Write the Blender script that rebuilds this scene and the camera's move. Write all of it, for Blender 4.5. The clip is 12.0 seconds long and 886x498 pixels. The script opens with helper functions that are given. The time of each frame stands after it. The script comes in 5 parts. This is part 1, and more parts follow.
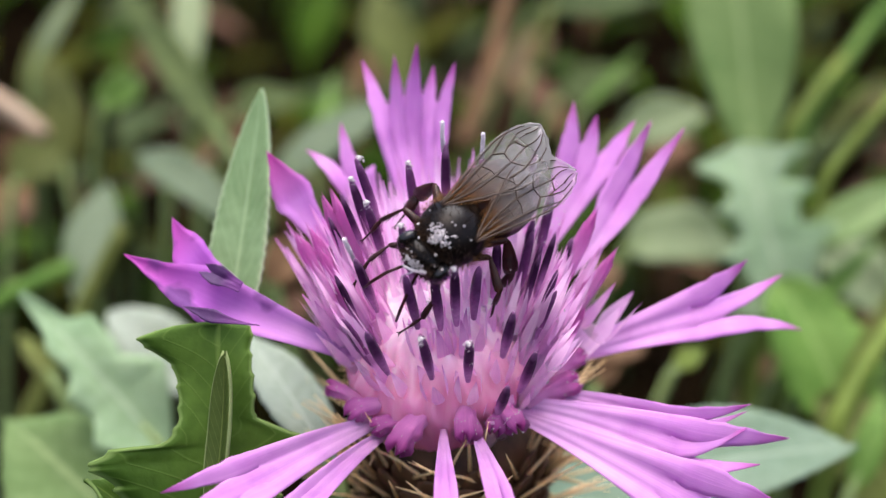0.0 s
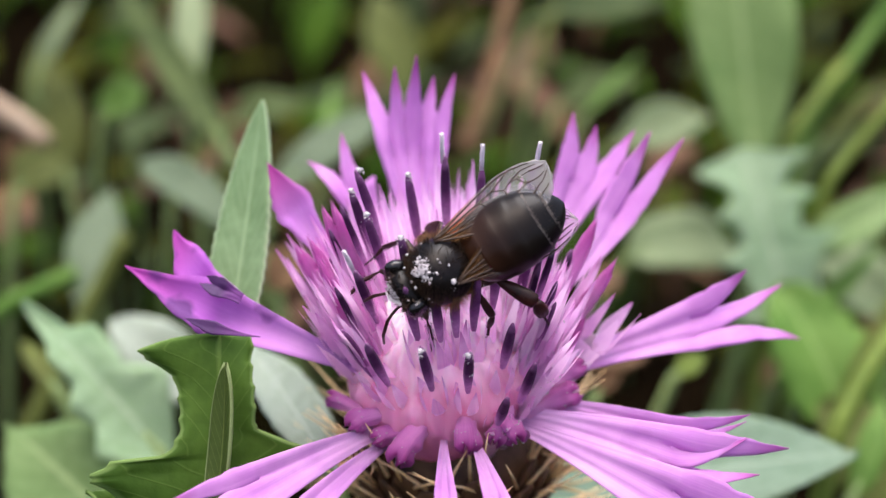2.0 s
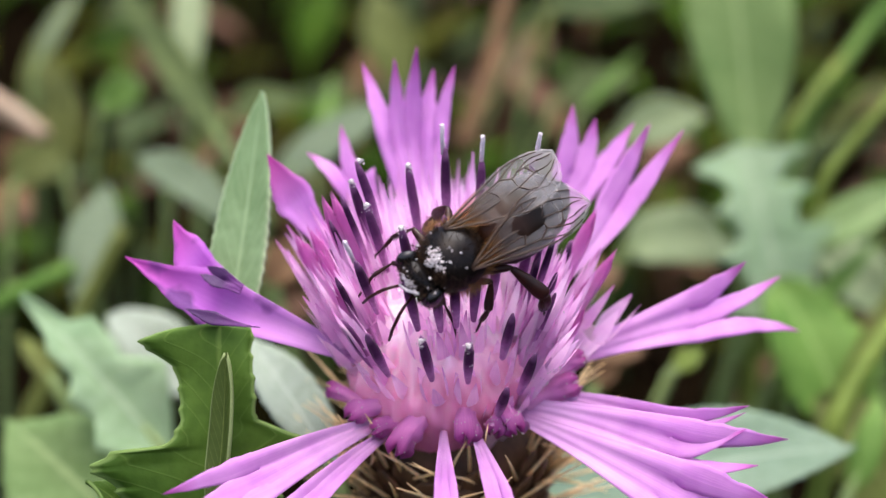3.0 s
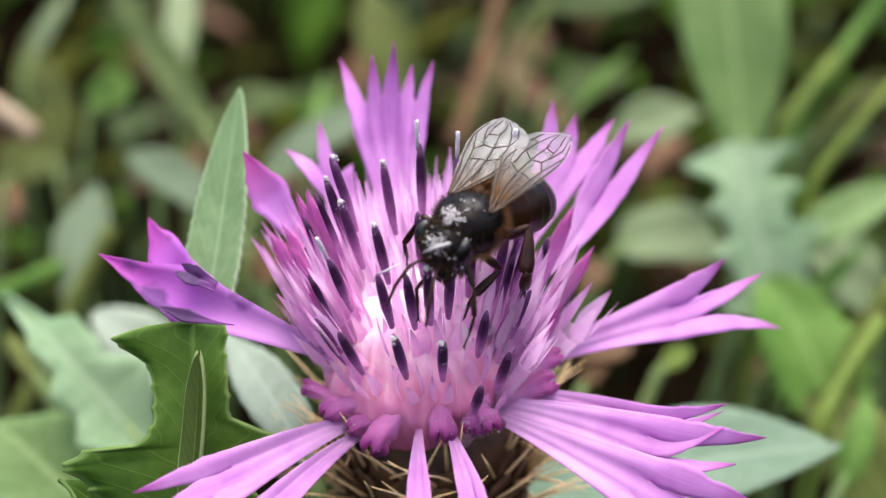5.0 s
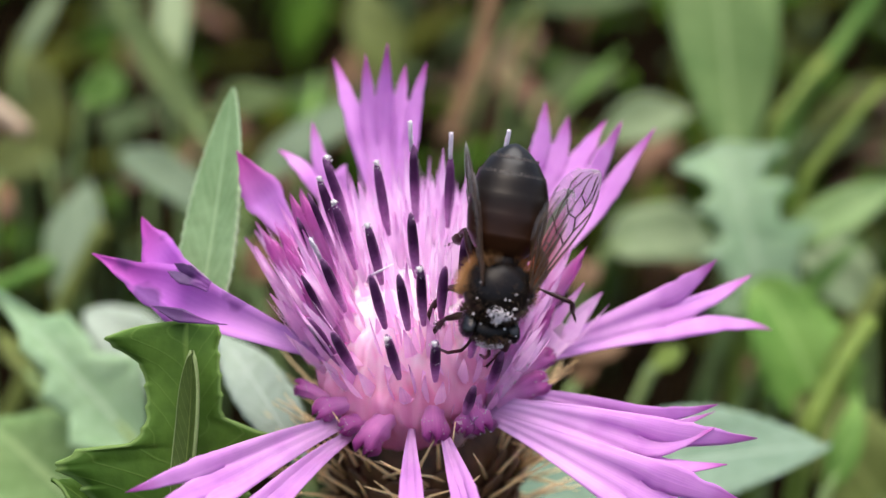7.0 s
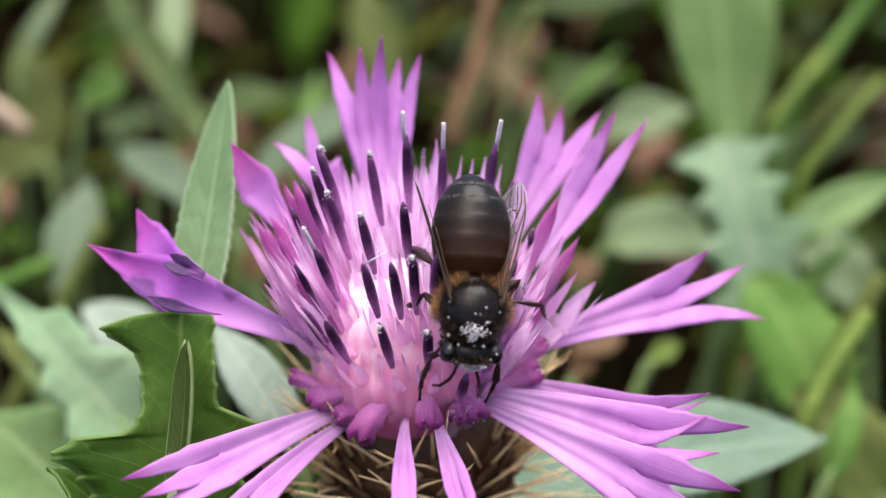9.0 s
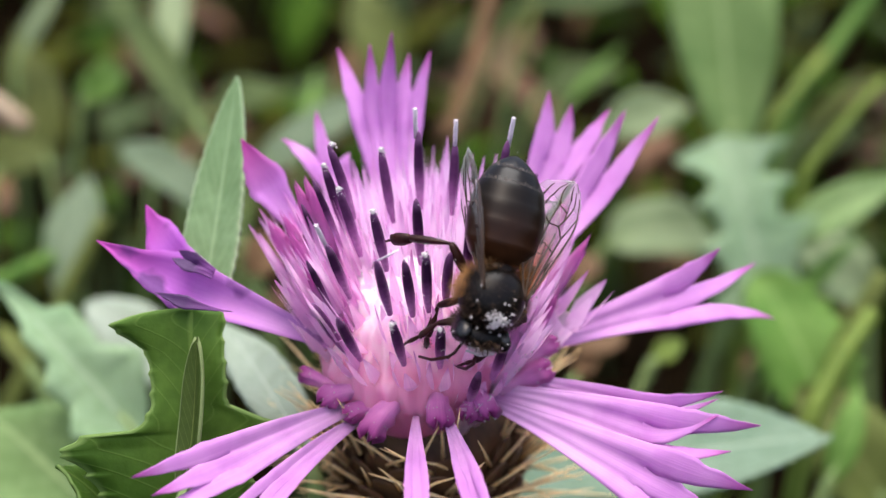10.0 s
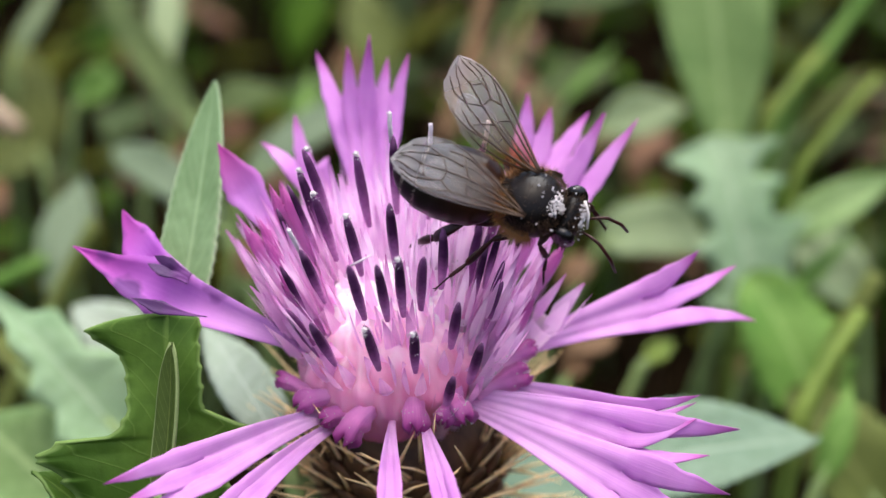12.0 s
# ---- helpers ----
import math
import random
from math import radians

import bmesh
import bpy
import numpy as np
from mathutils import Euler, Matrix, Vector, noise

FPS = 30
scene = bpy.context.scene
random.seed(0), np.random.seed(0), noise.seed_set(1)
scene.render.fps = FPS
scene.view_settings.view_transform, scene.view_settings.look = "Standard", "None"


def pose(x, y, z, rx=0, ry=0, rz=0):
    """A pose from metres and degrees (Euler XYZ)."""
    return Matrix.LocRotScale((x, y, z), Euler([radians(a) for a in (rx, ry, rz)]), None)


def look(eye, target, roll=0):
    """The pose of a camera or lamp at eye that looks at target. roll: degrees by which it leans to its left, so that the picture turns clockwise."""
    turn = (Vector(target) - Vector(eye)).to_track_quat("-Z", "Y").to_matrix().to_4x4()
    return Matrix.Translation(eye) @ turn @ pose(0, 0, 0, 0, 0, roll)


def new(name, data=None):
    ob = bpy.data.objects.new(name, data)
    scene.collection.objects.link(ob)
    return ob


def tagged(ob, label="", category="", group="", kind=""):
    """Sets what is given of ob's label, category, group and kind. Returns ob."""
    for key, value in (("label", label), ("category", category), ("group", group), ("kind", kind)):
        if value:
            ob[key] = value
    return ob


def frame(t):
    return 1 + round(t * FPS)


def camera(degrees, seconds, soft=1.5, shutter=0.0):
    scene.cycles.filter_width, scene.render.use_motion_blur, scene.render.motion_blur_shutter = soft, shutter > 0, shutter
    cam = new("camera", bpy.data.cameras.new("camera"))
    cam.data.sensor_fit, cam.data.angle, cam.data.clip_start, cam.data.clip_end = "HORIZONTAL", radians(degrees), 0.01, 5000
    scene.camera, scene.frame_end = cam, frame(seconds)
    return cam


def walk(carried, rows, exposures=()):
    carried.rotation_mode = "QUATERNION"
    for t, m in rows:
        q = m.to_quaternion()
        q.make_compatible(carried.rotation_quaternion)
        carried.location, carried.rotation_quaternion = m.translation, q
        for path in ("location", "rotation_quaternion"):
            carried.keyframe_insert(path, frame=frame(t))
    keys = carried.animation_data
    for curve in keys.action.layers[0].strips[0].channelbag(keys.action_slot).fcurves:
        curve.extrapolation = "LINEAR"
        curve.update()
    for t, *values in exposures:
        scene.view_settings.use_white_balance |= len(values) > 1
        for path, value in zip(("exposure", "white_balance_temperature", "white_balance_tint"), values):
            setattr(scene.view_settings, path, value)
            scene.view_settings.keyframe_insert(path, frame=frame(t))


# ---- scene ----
# A honeybee on a knapweed flower among low weeds. Lengths below are in millimetres, turned into metres by MM.
MM = 0.001
cam = camera(40.0, 12.0, soft=1.35)
cam.data.dof.use_dof = True
cam.data.dof.focus_distance = 0.079
cam.data.dof.aperture_fstop = 18.0

EYE = pose(0, 0, 0.130, 65, 0, 0)
# seconds; right, up, back in mm; tilt, turn, roll in degrees
ROWS = [
    (0.0, 0.00, -0.00, -0.00, 0.000, 0.000, -0.000),
    (0.5, 0.19, 0.45, 0.04, -0.066, 0.086, -0.043),
    (1.0, 1.21, 0.15, 0.36, 0.155, 0.279, -0.160),
    (1.5, 0.09, 0.51, 0.14, 0.096, 0.121, -0.067),
    (2.0, 0.26, 0.72, 0.26, 0.030, 0.175, -0.125),
    (2.5, -0.19, 0.35, 0.65, 0.011, -0.010, -0.047),
    (4.5, 1.28, -0.21, -0.52, 0.093, -0.063, -0.050),
    (5.0, 2.00, -0.04, -0.25, -0.011, 0.239, -0.077),
    (5.5, 3.06, 0.25, -0.89, -0.150, 0.299, -0.110),
    (6.0, 0.86, -0.18, -0.06, 0.047, -0.160, 0.073),
    (6.5, 1.23, 0.03, -0.13, -0.009, -0.324, 0.135),
    (7.0, 1.86, 0.17, 0.05, -0.128, -0.191, 0.096),
    (9.0, 2.66, -0.82, 0.45, 0.082, 0.039, -0.063),
    (9.5, 2.28, -0.88, -0.15, -0.056, -0.164, 0.002),
    (10.0, 1.23, -0.83, 0.12, -0.033, -0.419, 0.139),
    (10.5, 2.19, -0.97, -0.01, 0.011, -0.367, 0.121),
    (11.0, 2.16, -0.41, 0.20, -0.122, -0.223, 0.144),
    (11.5, 3.83, -0.31, 0.33, -0.199, 0.139, -0.053),
    (12.0, 3.58, -0.43, -0.14, -0.120, 0.086, -0.091),
]
walk(cam, [(t, EYE @ pose(x * MM, y * MM, z * MM, tilt, turn, roll)) for t, x, y, z, tilt, turn, roll in ROWS],
     exposures=[(0.0, 0.95, 6500, 16), (2.6, 1.0, 6500, 16), (4.4, 1.05, 6500, 12), (5.2, 1.01, 6500, 11), (6.2, 0.95, 6500, 11), (12.0, 0.96, 6500, 11)])

# ---- light: thin overcast, sun high behind cloud ----
world = bpy.data.worlds.new("sky")
scene.world = world
world.use_nodes = True
sky = world.node_tree.nodes.new("ShaderNodeTexSky")
sky.sky_type, sky.sun_disc = "NISHITA", False
sky.sun_elevation, sky.sun_rotation = radians(82), radians(200)
sky.air_density, sky.dust_density, sky.ozone_density = 1.0, 6.0, 1.5
world.node_tree.links.new(sky.outputs[0], world.node_tree.nodes["Background"].inputs[0])
world.node_tree.nodes["Background"].inputs[1].default_value = 0.15
sun = new("sun", bpy.data.lights.new("sun", "SUN"))
sun.data.energy, sun.data.angle, sun.data.color = 2.2, radians(40), (1.0, 0.97, 0.93)
sun.matrix_world = look((0.22, 0.52, 1.0), (0, 0.07, 0))


# ---- materials ----
def mat(name, rough=0.5, spec=0.5):
    m = bpy.data.materials.new(name)
    m.use_nodes = True
    nodes, links = m.node_tree.nodes, m.node_tree.links
    b = nodes["Principled BSDF"]
    b.inputs["Roughness"].default_value = rough
    b.inputs["Specular IOR Level"].default_value = spec
    return m, nodes, links, b


def tex_noise(nodes, links, coord, scale, detail=4.0):
    n = nodes.new("ShaderNodeTexNoise")
    n.inputs["Scale"].default_value, n.inputs["Detail"].default_value = scale, detail
    links.new(coord, n.inputs["Vector"])
    return n.outputs["Fac"]


def ramp(nodes, links, fac, stops):
    r = nodes.new("ShaderNodeValToRGB")
    while len(r.color_ramp.elements) < len(stops):
        r.color_ramp.elements.new(0.5)
    for e, (p, c) in zip(r.color_ramp.elements, stops):
        e.position, e.color = p, (*c, 1)
    links.new(fac, r.inputs["Fac"])
    return r.outputs["Color"]


def mixed(nodes, links, kind, fac, a, b):
    n = nodes.new("ShaderNodeMix")
    n.data_type, n.blend_type = "RGBA", kind
    if isinstance(fac, float):
        n.inputs[0].default_value = fac
    else:
        links.new(fac, n.inputs[0])
    for socket, v in ((n.inputs[6], a), (n.inputs[7], b)):
        if isinstance(v, tuple):
            socket.default_value = (*v, 1)
        else:
            links.new(v, socket)
    return n.outputs[2]


def bump(nodes, links, b, height, strength, distance):
    n = nodes.new("ShaderNodeBump")
    n.inputs["Strength"].default_value, n.inputs["Distance"].default_value = strength, distance
    links.new(height, n.inputs["Height"])
    links.new(n.outputs[0], b.inputs["Normal"])
    return n.outputs[0]


def see_through(nodes, links, b, colour, share):
    """Lets part of the light through a thin blade."""
    t = nodes.new("ShaderNodeBsdfTranslucent")
    links.new(colour, t.inputs["Color"])
    x = nodes.new("ShaderNodeMixShader")
    x.inputs[0].default_value = share
    links.new(b.outputs[0], x.inputs[1])
    links.new(t.outputs[0], x.inputs[2])
    links.new(x.outputs[0], nodes["Material Output"].inputs["Surface"])


def petal_mat(name, base, tip, throat, share=0.35, pale=0.2, stain=None, vary=0.5, tip_from=0.9):
    """Petal tissue: pale at the foot, deeper at the tips, fine veins along the blade. UV: x along, y across."""
    m, nodes, links, b = mat(name, 0.55, 0.3)
    uv = nodes.new("ShaderNodeTexCoord")
    sep = nodes.new("ShaderNodeSeparateXYZ")
    links.new(uv.outputs["UV"], sep.inputs[0])
    col = ramp(nodes, links, sep.outputs[0], [(0.0, throat), (pale, throat), (min(0.5 + pale / 2, tip_from - 0.02), base), (tip_from, base), (1.0, tip)])
    stretch = nodes.new("ShaderNodeMapping")
    stretch.inputs["Scale"].default_value = (1.2, 22, 1)
    links.new(uv.outputs["UV"], stretch.inputs[0])
    fine = tex_noise(nodes, links, stretch.outputs[0], 2.0, 3)
    col = mixed(nodes, links, "MULTIPLY", 0.55, col, ramp(nodes, links, fine, [(0.3, (0.80, 0.66, 0.88)), (0.62, (1, 1, 1))]))
    if stain:
        blot = tex_noise(nodes, links, uv.outputs["Object"], 260, 3)
        col = mixed(nodes, links, "MIX", ramp(nodes, links, blot, [(0.53, (0, 0, 0)), (0.62, (0.9, 0.9, 0.9))]), col, stain)
    patch = tex_noise(nodes, links, uv.outputs["Object"], 420, 4)
    col = mixed(nodes, links, "MULTIPLY", 0.45, col, ramp(nodes, links, patch, [(0.36, (0.80, 0.62, 0.84)), (0.58, (1, 1, 1))]))
    info = nodes.new("ShaderNodeObjectInfo")
    col = mixed(nodes, links, "MULTIPLY", vary, col, ramp(nodes, links, info.outputs["Random"], [(0, (0.86, 0.74, 0.9)), (1, (1, 1, 1))]))
    links.new(col, b.inputs["Base Color"])
    b.inputs["Sheen Weight"].default_value = 0.15
    bump(nodes, links, b, fine, 0.2, 0.0002)
    see_through(nodes, links, b, col, share)
    return m


def leaf_mat(name, dark, light, rib, vein=9.0, rough=0.6, share=0.3, margin=None, spec=0.22):
    """Leaf tissue with midrib and side veins. UV: x along, y across from -1 to 1 mapped to 0..1."""
    m, nodes, links, b = mat(name, rough, spec)
    uv = nodes.new("ShaderNodeTexCoord")
    sep = nodes.new("ShaderNodeSeparateXYZ")
    links.new(uv.outputs["UV"], sep.inputs[0])
    big = tex_noise(nodes, links, uv.outputs["Object"], 90, 3)
    fine = tex_noise(nodes, links, uv.outputs["Object"], 900, 5)
    col = ramp(nodes, links, big, [(0.3, dark), (0.7, light)])
    col = mixed(nodes, links, "MULTIPLY", 0.5, col, ramp(nodes, links, fine, [(0.35, (0.6, 0.66, 0.55)), (0.65, (1, 1, 1))]))
    # distance from the midrib
    off = nodes.new("ShaderNodeMath")
    off.operation = "SUBTRACT"
    off.inputs[1].default_value = 0.5
    links.new(sep.outputs[1], off.inputs[0])
    away = nodes.new("ShaderNodeMath")
    away.operation = "ABSOLUTE"
    links.new(off.outputs[0], away.inputs[0])
    ribs = ramp(nodes, links, away.outputs[0], [(0.012, (1, 1, 1)), (0.035, (0, 0, 0))])
    # slanting side veins
    slant = nodes.new("ShaderNodeMath")
    slant.operation = "MULTIPLY_ADD"
    slant.inputs[1].default_value = -0.45
    links.new(away.outputs[0], slant.inputs[0])
    links.new(sep.outputs[0], slant.inputs[2])
    wave = nodes.new("ShaderNodeMath")
    wave.operation = "PINGPONG"
    wave.inputs[1].default_value = 0.5 / vein
    links.new(slant.outputs[0], wave.inputs[0])
    lines = ramp(nodes, links, wave.outputs[0], [(0.0, (0.45, 0.45, 0.45)), (0.006, (0, 0, 0))])
    net = mixed(nodes, links, "ADD", 1.0, ribs, lines)
    col = mixed(nodes, links, "MIX", net, col, rib)
    if margin:
        col = mixed(nodes, links, "MIX", ramp(nodes, links, away.outputs[0], [(0.455, (0, 0, 0)), (0.485, (0.8, 0.8, 0.8))]), col, margin)
    info = nodes.new("ShaderNodeObjectInfo")
    col = mixed(nodes, links, "MULTIPLY", 0.5, col, ramp(nodes, links, info.outputs["Random"], [(0, (0.7, 0.75, 0.7)), (1, (1, 1, 1))]))
    links.new(col, b.inputs["Base Color"])
    both = mixed(nodes, links, "ADD", 0.5, fine, net)
    bump(nodes, links, b, both, 0.3, 0.0003)
    see_through(nodes, links, b, col, share)
    return m


def plain_mat(name, dark, light, scale, rough=0.6, spec=0.4, lift=0.3, detail=5.0, depth=0.0002):
    m, nodes, links, b = mat(name, rough, spec)
    co = nodes.new("ShaderNodeTexCoord")
    n = tex_noise(nodes, links, co.outputs["Object"], scale, detail)
    col = ramp(nodes, links, n, [(0.3, dark), (0.7, light)])
    links.new(col, b.inputs["Base Color"])
    bump(nodes, links, b, n, lift, depth)
    return m


RAY = petal_mat("ray_petal", (0.76, 0.37, 0.77), (0.50, 0.07, 0.42), (0.82, 0.54, 0.82), 0.42, tip_from=0.86)
WORN = petal_mat("worn_petal", (0.52, 0.15, 0.60), (0.50, 0.06, 0.40), (0.72, 0.44, 0.75), 0.3, 0.2, (0.13, 0.03, 0.20), 0.4, 0.7)
TUBE = petal_mat("floret_petal", (1.0, 0.82, 0.95), (0.76, 0.38, 0.68), (1.0, 0.96, 0.98), 0.65, 0.7, None, 0.15)
OUTER = petal_mat("outer_floret_petal", (1.0, 0.70, 0.91), (0.70, 0.26, 0.60), (1.0, 0.88, 0.96), 0.62, 0.5)
MAGENTA = petal_mat("magenta_petal", (0.74, 0.36, 0.78), (0.56, 0.05, 0.36), (0.80, 0.52, 0.82), 0.42, 0.2, None, 0.3, 0.60)
SPIRE_PETAL = petal_mat("flank_bud_petal", (0.95, 0.57, 0.85), (0.68, 0.17, 0.53), (0.97, 0.72, 0.90), 0.6, 0.4, None, 0.4, 0.8)
# Near-black violet for two small blades; the upper lobe's shade is in the colour.
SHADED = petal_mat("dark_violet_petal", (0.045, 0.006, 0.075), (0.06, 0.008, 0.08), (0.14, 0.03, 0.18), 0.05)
BUD = petal_mat("bud_petal", (0.78, 0.30, 0.64), (0.40, 0.04, 0.27), (0.93, 0.55, 0.78), 0.45, 0.35, None, 0.5, 0.7)
def anther_mat():
    """Dark at the tip, paler purple at the foot."""
    m, nodes, links, b = mat("anther", 0.6, 0.2)
    co = nodes.new("ShaderNodeTexCoord")
    sep = nodes.new("ShaderNodeSeparateXYZ")
    links.new(co.outputs["Object"], sep.inputs[0])
    far = nodes.new("ShaderNodeMapRange")
    far.inputs["From Min"].default_value, far.inputs["From Max"].default_value = 0.0013, 0.0052
    links.new(sep.outputs[2], far.inputs["Value"])
    col = ramp(nodes, links, far.outputs[0], [(0.0, (0.66, 0.30, 0.60)), (0.22, (0.36, 0.12, 0.33)), (0.5, (0.07, 0.016, 0.075)), (0.85, (0.035, 0.008, 0.04)), (1.0, (0.20, 0.09, 0.2))])
    info = nodes.new("ShaderNodeObjectInfo")
    col = mixed(nodes, links, "MIX", ramp(nodes, links, info.outputs["Random"], [(0.35, (0, 0, 0)), (1.0, (0.6, 0.6, 0.6))]), col, (0.24, 0.075, 0.24))
    n = tex_noise(nodes, links, co.outputs["Object"], 2500, 4)
    col = mixed(nodes, links, "MULTIPLY", 0.6, col, ramp(nodes, links, n, [(0.3, (0.5, 0.4, 0.5)), (0.7, (1, 1, 1))]))
    links.new(col, b.inputs["Base Color"])
    bump(nodes, links, b, n, 0.3, 0.0002)
    return m


ANTHER = anther_mat()
POLLEN = plain_mat("pollen", (0.48, 0.45, 0.46), (0.66, 0.63, 0.64), 3000, 0.9, 0.1)
STYLE = plain_mat("style_white", (0.58, 0.52, 0.58), (0.78, 0.72, 0.78), 1500, 0.7)


def core_mat():
    """Packed tubes: nearly white at the crown, salmon pink towards the rim, streaked along their length."""
    m, nodes, links, b = mat("bristle_bed", 0.7, 0.2)
    co = nodes.new("ShaderNodeTexCoord")
    sep = nodes.new("ShaderNodeSeparateXYZ")
    links.new(co.outputs["Object"], sep.inputs[0])
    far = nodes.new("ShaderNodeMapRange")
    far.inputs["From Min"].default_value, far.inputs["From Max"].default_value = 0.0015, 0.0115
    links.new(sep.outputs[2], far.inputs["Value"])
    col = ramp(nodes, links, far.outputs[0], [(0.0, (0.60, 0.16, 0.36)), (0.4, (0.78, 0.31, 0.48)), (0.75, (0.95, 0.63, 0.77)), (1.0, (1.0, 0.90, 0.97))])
    stretch = nodes.new("ShaderNodeMapping")
    stretch.inputs["Scale"].default_value = (1, 1, 0.2)
    links.new(co.outputs["Object"], stretch.inputs[0])
    streak = tex_noise(nodes, links, stretch.outputs[0], 1100, 3)
    col = mixed(nodes, links, "MULTIPLY", 0.6, col, ramp(nodes, links, streak, [(0.3, (0.86, 0.66, 0.80)), (0.65, (1, 1, 1))]))
    links.new(col, b.inputs["Base Color"])
    bump(nodes, links, b, streak, 0.5, 0.0003)
    b.inputs["Subsurface Weight"].default_value, b.inputs["Subsurface Scale"].default_value = 0.8, 0.0025
    b.inputs["Subsurface Radius"].default_value = (1.0, 0.6, 0.85)
    return m


CORE = core_mat()
STRAW = plain_mat("straw_spine", (0.92, 0.60, 0.25), (1.0, 0.82, 0.48), 700, 0.55)
BRACT = plain_mat("bract", (0.03, 0.012, 0.005), (0.15, 0.075, 0.03), 500, 0.6)
STEM = plain_mat("stem_green", (0.10, 0.17, 0.05), (0.22, 0.30, 0.10), 400, 0.6)
LEAF_FRONT = leaf_mat("leaf_front", (0.17, 0.30, 0.13), (0.31, 0.46, 0.24), (0.34, 0.49, 0.26), 14, margin=(0.50, 0.64, 0.40))
LEAF_DARK = leaf_mat("leaf_dark", (0.045, 0.115, 0.010), (0.105, 0.20, 0.026), (0.13, 0.225, 0.04), 9, margin=(0.20, 0.32, 0.09))
LEAF_PALE = leaf_mat("leaf_pale", (0.168, 0.281, 0.0972), (0.305, 0.432, 0.185), (0.326, 0.454, 0.204), 8, 0.7)
LEAF_GREY = leaf_mat("leaf_grey", (0.179, 0.248, 0.126), (0.284, 0.356, 0.194), (0.305, 0.378, 0.214), 7, 0.7)
LEAF_GREEN = leaf_mat("leaf_green", (0.09, 0.21, 0.028), (0.21, 0.37, 0.08), (0.23, 0.38, 0.10), 8)
LEAF_OLIVE = leaf_mat("leaf_olive", (0.099, 0.126, 0.0225), (0.18, 0.216, 0.054), (0.189, 0.225, 0.063), 8)
LEAF_LIME = leaf_mat("leaf_lime", (0.13, 0.20, 0.03), (0.26, 0.35, 0.07), (0.30, 0.38, 0.10), 8)
LEAF_SILVER = leaf_mat("leaf_silver", (0.281, 0.444, 0.248), (0.433, 0.588, 0.367), (0.456, 0.6, 0.389), 7, 0.7)
LEAF_DUSK = leaf_mat("leaf_dusk", (0.165, 0.258, 0.179), (0.253, 0.347, 0.252), (0.297, 0.392, 0.294), 9, 0.7)
LEAF_ASH = leaf_mat("leaf_ash", (0.12, 0.17, 0.10), (0.19, 0.25, 0.16), (0.21, 0.27, 0.18), 8, 0.75)
LEAF_WHITE = leaf_mat("leaf_whitish", (0.34, 0.41, 0.33), (0.47, 0.54, 0.45), (0.49, 0.56, 0.47), 7, 0.7)
# Leaf greens again, darkened to carry the shade deeper in the weeds.
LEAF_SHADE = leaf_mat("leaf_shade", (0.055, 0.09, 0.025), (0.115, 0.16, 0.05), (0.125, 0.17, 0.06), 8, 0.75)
LEAF_OLIVE_SHADE = leaf_mat("leaf_olive_shade", (0.06, 0.08, 0.015), (0.13, 0.15, 0.035), (0.14, 0.16, 0.04), 8, 0.75)
STRAP = leaf_mat("leaf_strap", (0.10, 0.19, 0.05), (0.23, 0.34, 0.12), (0.25, 0.36, 0.14), 8, 0.7)
LEAF_FOLD = leaf_mat("leaf_fold", (0.05, 0.09, 0.014), (0.10, 0.15, 0.03), (0.15, 0.20, 0.05), 12, margin=(0.28, 0.36, 0.15))
# Weed greens set dark so that the colour does the undergrowth's shading.
SHADED_WEEDS = [leaf_mat("shaded_weed_" + n, d, l, r, 8, 0.85, spec=0.08) for n, d, l, r in (
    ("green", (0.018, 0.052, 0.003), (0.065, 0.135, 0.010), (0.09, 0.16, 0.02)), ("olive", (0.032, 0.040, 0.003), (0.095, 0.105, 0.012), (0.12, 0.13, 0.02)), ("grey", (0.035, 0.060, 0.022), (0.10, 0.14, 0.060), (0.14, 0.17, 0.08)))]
DRY = plain_mat("dry_leaf", (0.035, 0.015, 0.005), (0.13, 0.060, 0.022), 120, 0.8)
LITTER = plain_mat("litter_leaf", (0.06, 0.03, 0.010), (0.17, 0.095, 0.038), 120, 0.8)
TWIG = plain_mat("dry_stalk", (0.22, 0.15, 0.09), (0.45, 0.36, 0.25), 150, 0.8)
# Far darker than bare soil: the deep shade under the weeds is in it.
SHADED_SOIL = plain_mat("soil", (0.0018, 0.0013, 0.0007), (0.006, 0.004, 0.002), 60, 1.0, 0.0, 0.8, 8, 0.004)
THORAX = plain_mat("bee_thorax", (0.003, 0.003, 0.003), (0.010, 0.007, 0.006), 1200, 0.30, 0.15, 0.1)
